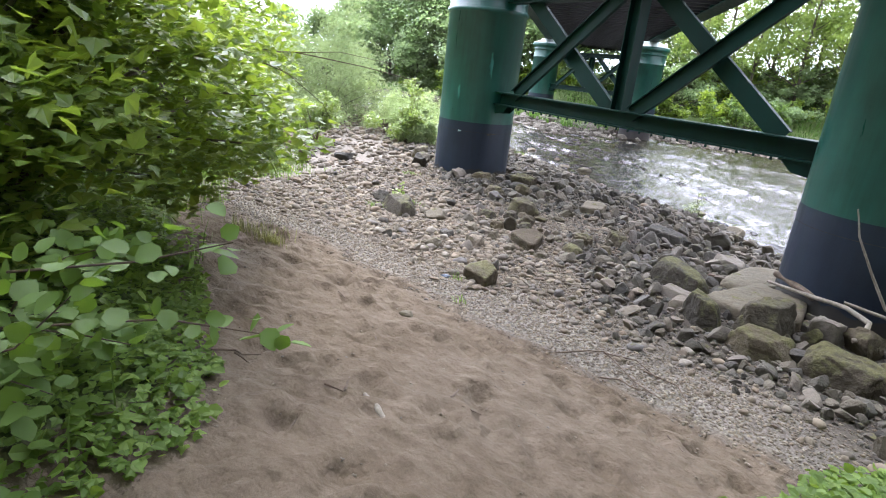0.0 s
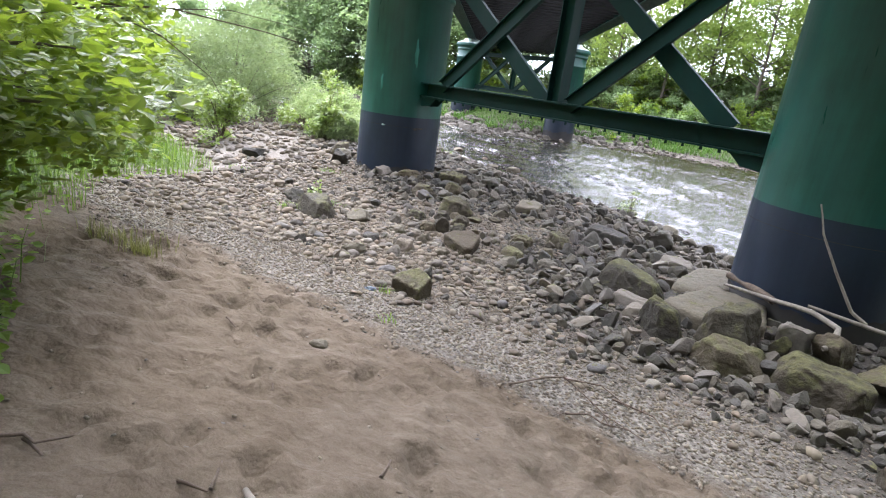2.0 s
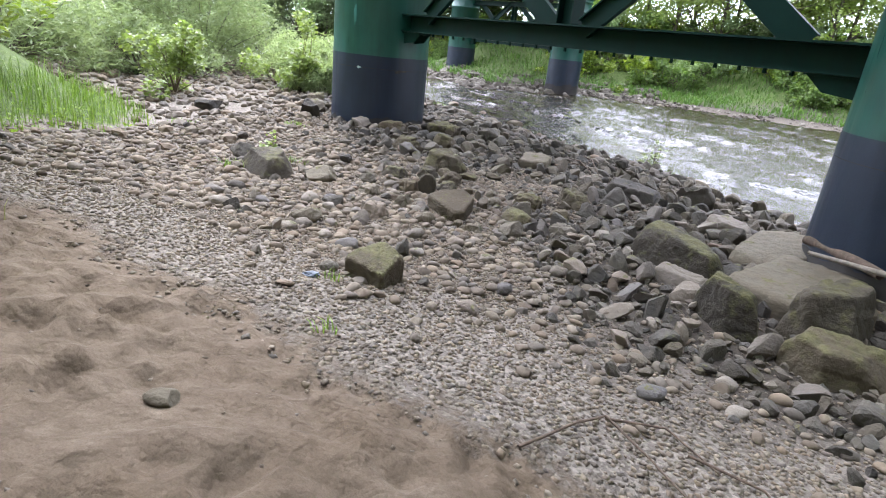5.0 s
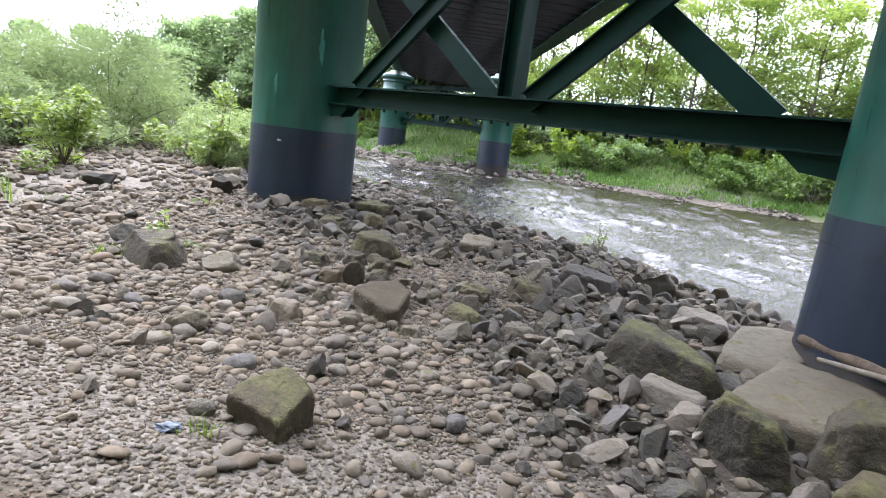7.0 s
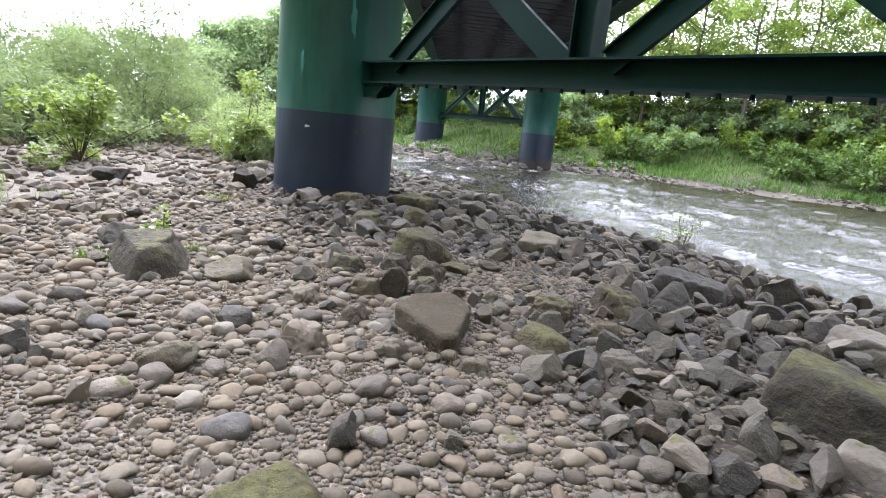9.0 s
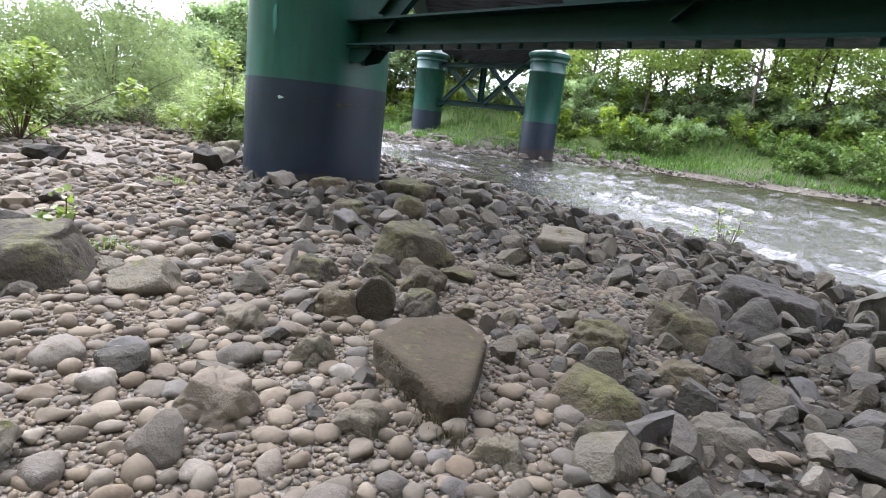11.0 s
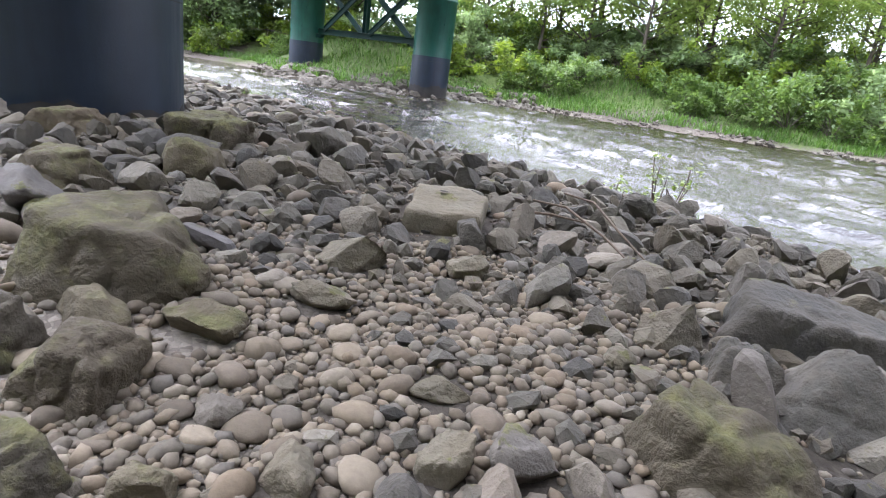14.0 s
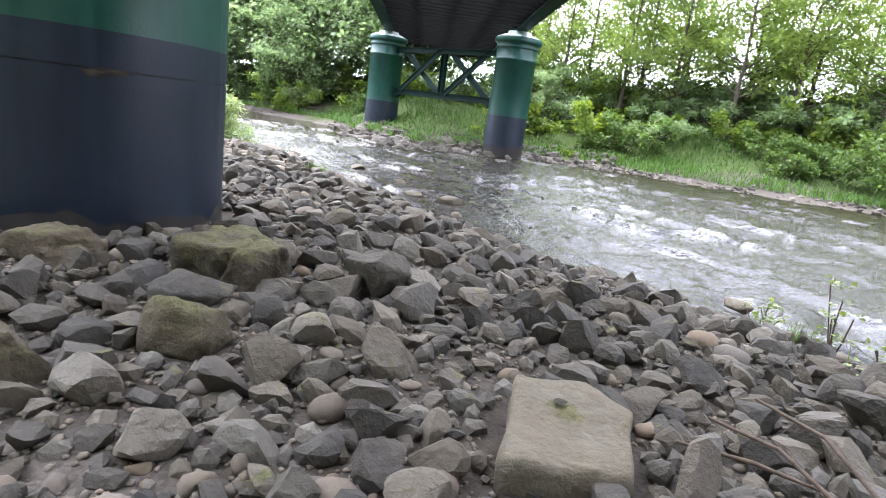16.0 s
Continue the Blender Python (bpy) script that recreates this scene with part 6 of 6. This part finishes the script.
spots = [(-13.5, 61, 1.1), (-17, 64, 1.2), (-21, 66, 1.15), (-25, 66, 1.2), (-29, 68, 1.1), (-33, 66, 1.05), (-37.5, 67, 0.98), (-42, 66, 0.9), (-47, 66, 0.85), (-53, 66, 0.8), (-60, 64, 0.8), (-19, 72, 1.4), (-27, 74, 1.2), (-35, 75, 0.95), (-44, 74, 0.85), (-15, 70, 1.4), (-66, 58, 0.6), (-7, 72, 1.1), (-24, 61, 0.8), (-31, 62, 0.7), (-39, 61, 0.7),
         (-48, 47, 0.5), (-58, 45, 0.5), (-40, 36, 0.5), (-34, 28, 0.5), (-52, 30, 0.9), (-30, 20, 0.65), (-24, 12, 0.7), (-18, 8.5, 0.7), (-14, 5, 0.7), (-11, 1.0, 0.65), (-40, 12, 0.9), (-9.5, -4, 0.7), (40, 50, 0.7), (50, 40, 0.8), (58, 28, 0.8),
         # trees out of view behind and right of the walk, added to block light
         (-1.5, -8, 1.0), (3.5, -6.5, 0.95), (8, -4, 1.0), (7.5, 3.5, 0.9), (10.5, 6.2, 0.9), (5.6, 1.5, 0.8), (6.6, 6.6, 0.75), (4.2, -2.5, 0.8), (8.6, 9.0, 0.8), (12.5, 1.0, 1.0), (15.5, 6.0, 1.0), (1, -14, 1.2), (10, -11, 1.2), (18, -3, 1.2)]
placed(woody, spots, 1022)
shrub_src = []
for i in range(3):
    cl = heap(rb, 24, (0, 0, 0.95), (1.15, 1.15, 0.42), (0.46, 0.46, 0.36))
    b = bush("bank_shrub", ("dense dark green shrub on the far river bank", "bright green leafy shrub on the far river bank", "pale green leafy shrub on the far river bank")[i], (0, 40), cl, 2300, DIAMOND, 0.22, (LEAF_BANK, LEAF_NEAR, LEAF_WOOD)[i], 1030 + i, 0.02, 0.9, "shrub", "far bank shrubs", BARK, 0.85)
    shrub_src.append(b)
spots = []
for x in np.arange(-30, 34, 2.3):
    for d in (5.0, 8.5, 12.0):
        if r.uniform() < 0.75 and not (-14 < x < -5.5 and d < 9):
            spots.append((x + r.normal(0, 0.8), np.interp(x, FAR_X, FAR_Y) + d + r.normal(0, 0.9), r.uniform(0.7, 1.5)))
for x in np.arange(-4, 36, 1.9):
    spots.append((x + r.normal(0, 0.6), np.interp(x, FAR_X, FAR_Y) + r.uniform(13, 17), r.uniform(0.9, 1.6)))
    if r.uniform() < 0.6:
        spots.append((x + r.normal(0, 0.9), np.interp(x, FAR_X, FAR_Y) + r.uniform(19, 24), r.uniform(1.1, 1.9)))
placed(shrub_src, spots, 1031)
cl = heap(rb, 10, (0, 0, 1.0), (0.9, 0.9, 0.4), (0.6, 0.6, 0.45))
bush("sallow_bush", "pale grey-green leafy scrub on the far shore", (-22.5, 58.0), cl, 1800, LANCE, 0.25, LEAF_GREY, 1040, 0.02, 0.9, "bush", "pale scrub", shell=0.8)

# ---- fence by the far abutment ----
fence = empty("timber_fence", (-2.2, 60.0, rest(-2.2, 60.0)), "weathered timber post and rail fence on the far bank", "fence")
for k in range(4):
    bm = bmesh.new()
    box(bm, (k * 1.4 - 0.05, -0.05, -0.4), (k * 1.4 + 0.05, 0.05, 1.15), None, 0.01)
    part("post", bm, BARK, fence)
for z in (0.35, 0.7, 1.05):
    bm = bmesh.new()
    box(bm, (-0.2, -0.085, z - 0.05), (4.4, -0.052, z + 0.05), None, 0.008)
    part("rail", bm, BARK, fence)

# ---- driftwood and twigs ----
def limb(name, label, points, radii, material, category):
    pts = np.array(points, float)
    fine = [pts[0]]
    for a, b in zip(pts, pts[1:]):
        fine += [a + (b - a) * t for t in (0.34, 0.67, 1.0)]
    fine = np.array(fine)
    fine[1:-1] += np.array([[noise.noise(Vector(p) * 7), noise.noise(Vector(p) * 7 + Vector((5, 5, 5))), 0.5 * noise.noise(Vector(p) * 9)] for p in fine[1:-1]]) * radii[0] * 0.7
    ob = new(name, tubes_mesh(name, [(fine, np.interp(np.linspace(0, 1, len(fine)), np.linspace(0, 1, len(radii)), radii))], material, 8))
    return tagged(ob, label, category)


limb("driftwood", "long bleached driftwood branch leaning on the pier", [(2.05, 10.9, 1.88), (2.14, 10.8, 1.55), (2.38, 10.72, 1.12), (2.62, 10.62, 0.72), (2.78, 10.55, 0.62)], [0.009, 0.014, 0.019, 0.022], DRIFT, "driftwood")
limb("driftwood", "pale bleached branch lying across boulders", [(2.2, 10.72, 0.66), (2.6, 10.58, 0.62), (3.2, 10.4, 0.56), (3.8, 10.1, 0.5)], [0.02, 0.026, 0.03], DRIFT, "driftwood")
limb("driftwood", "thick bent driftwood with a hooked end", [(1.35, 11.25, 0.58), (1.75, 10.95, 0.60), (2.2, 10.55, 0.64), (2.42, 10.3, 0.58), (2.38, 10.12, 0.44), (2.25, 10.08, 0.38)], [0.02, 0.028, 0.033, 0.036, 0.032], DRIFT, "driftwood")
limb("driftwood", "dark old branch lying behind the pale slab", [(1.55, 12.0, 0.52), (1.75, 11.4, 0.56), (1.9, 11.0, 0.55)], [0.05, 0.055, 0.05], TWIG, "driftwood")


def gz(x, y, d=0.012):
    return (x, y, rest(x, y) + d)


TWIGS = [[(-0.87, 7.44), (-0.6, 7.9), (-0.45, 8.1), (-0.2, 7.8), (-0.07, 7.6), (0.23, 7.35)], [(-0.45, 8.1), (-0.1, 8.2), (0.15, 7.9)], [(-0.38, 7.35), (-0.2, 7.5), (-0.09, 7.39), (0.14, 7.45)], [(-0.07, 7.6), (-0.02, 7.42)], [(0.0, 8.0), (0.35, 7.85), (0.45, 7.5)],
         [(-2.62, 4.55), (-2.5, 4.66), (-2.42, 4.64), (-2.39, 4.8)], [(-2.5, 4.66), (-2.35, 4.62)], [(-1.89, 4.83), (-1.75, 4.84)], [(-1.75, 4.86), (-1.84, 5.05)], [(-1.21, 5.43), (-1.23, 5.62)],
         [(-2.2, 6.0), (-2.1, 5.85)], [(-1.1, 5.35), (-0.95, 5.38)], [(0.2, 6.6), (0.4, 6.2)], [(-3.0, 6.6), (-2.85, 6.5)]]
for q in TWIGS:
    pts = [gz(*p, 0.022) for p in q]
    pts = [(x, y, z + (0.02 if 0 < i < len(pts) - 1 else 0)) for i, (x, y, z) in enumerate(pts)]
    limb("twig", "thin brown dry twig lying on the ground", pts, [0.009, 0.007, 0.004], TWIG, "twig")["group"] = "twigs on the ground"
limb("rotten_wood", "split piece of rotten wood half buried in sand", [gz(-1.66, 4.97, -0.012), gz(-1.5, 4.86, -0.004), gz(-1.34, 4.72, -0.012)], [0.014, 0.024, 0.014], DRIFT, "driftwood")
for q in ([(-1.35, 15.75, 0.36), (-1.15, 15.55, 0.38), (-0.95, 15.2, 0.3), (-0.85, 14.9, 0.24)], [(-1.1, 15.95, 0.4), (-0.95, 15.65, 0.42), (-0.85, 15.3, 0.33), (-0.75, 15.0, 0.25)], [(-1.5, 15.6, 0.3), (-1.25, 15.5, 0.33), (-1.05, 15.4, 0.33)]):
    limb("driftwood", "dark forked stick lying over the shore stones", q, [0.007, 0.009, 0.006], TWIG, "driftwood")
# dry grass hanging under the flat boulder, small weeds in the gravel
r = np.random.default_rng(1100)
t_ = r.uniform(0, 1, 420)
x, y = -2.72 + 0.5 * t_ + r.normal(0, 0.03, 420), 11.84 - 0.5 * t_ + r.normal(0, 0.035, 420)
blades("grass_tuft", "dead brown grass caught under the flat boulder", x, y, 0.11, 0.005, GRASS_BROWN, 1101, 0.9)
for k, (cxx, cyy, n, sp) in enumerate(((-5.85, 12.0, 70, 0.09), (-5.3, 12.85, 60, 0.12), (-2.62, 8.9, 26, 0.05), (-8.4, 13.9, 60, 0.12), (-6.9, 15.4, 70, 0.12), (-2.2, 8.0, 14, 0.04))):
    x, y = r.normal(cxx, sp, n), r.normal(cyy, sp * 0.8, n)
    blades("grass_tuft", "small fresh weed tuft growing in the gravel", x, y, 0.13, 0.012, GRASS_BLADE, 1102 + k, 0.6, "weed")
bush("gravel_weed", "small leafy weed beside the grey-brown boulder", (-5.62, 12.72), heap(rb, 6, (0, 0, 0.26), (0.12, 0.1, 0.09), (0.1, 0.1, 0.06)), 90, OVAL, 0.06, LEAF_YELLOW, 1110, 0.005, 0.7, "weed")
# crumpled blue litter
lit_mat, ln_, ll_, lp_ = nodes_of("faded_blue_plastic")
tone = ramp(ln_, [(0.3, (0.06, 0.085, 0.12)), (0.7, (0.11, 0.135, 0.17))])
ll_.new(noise_of(ln_, ll_, ln_.new("ShaderNodeNewGeometry").outputs["Position"], 30, 4.0), tone.inputs["Fac"])
ll_.new(tone.outputs["Color"], lp_.inputs["Base Color"])
lp_.inputs["Roughness"].default_value = 0.45
v, f = ico(3)
v = lumps(lumps(v, 61, 0.6, 1.6), 62, 0.35, 4.0) * (0.06, 0.038, 0.02)
ob = new("plastic_litter", mesh_of("plastic_litter", v, f, lit_mat, False))
ob.matrix_world = pose(-2.76, 8.83, rest(-2.76, 8.83) + 0.022, 0, 0, 20)
tagged(ob, "crumpled scrap of faded blue plastic on gravel", "litter")
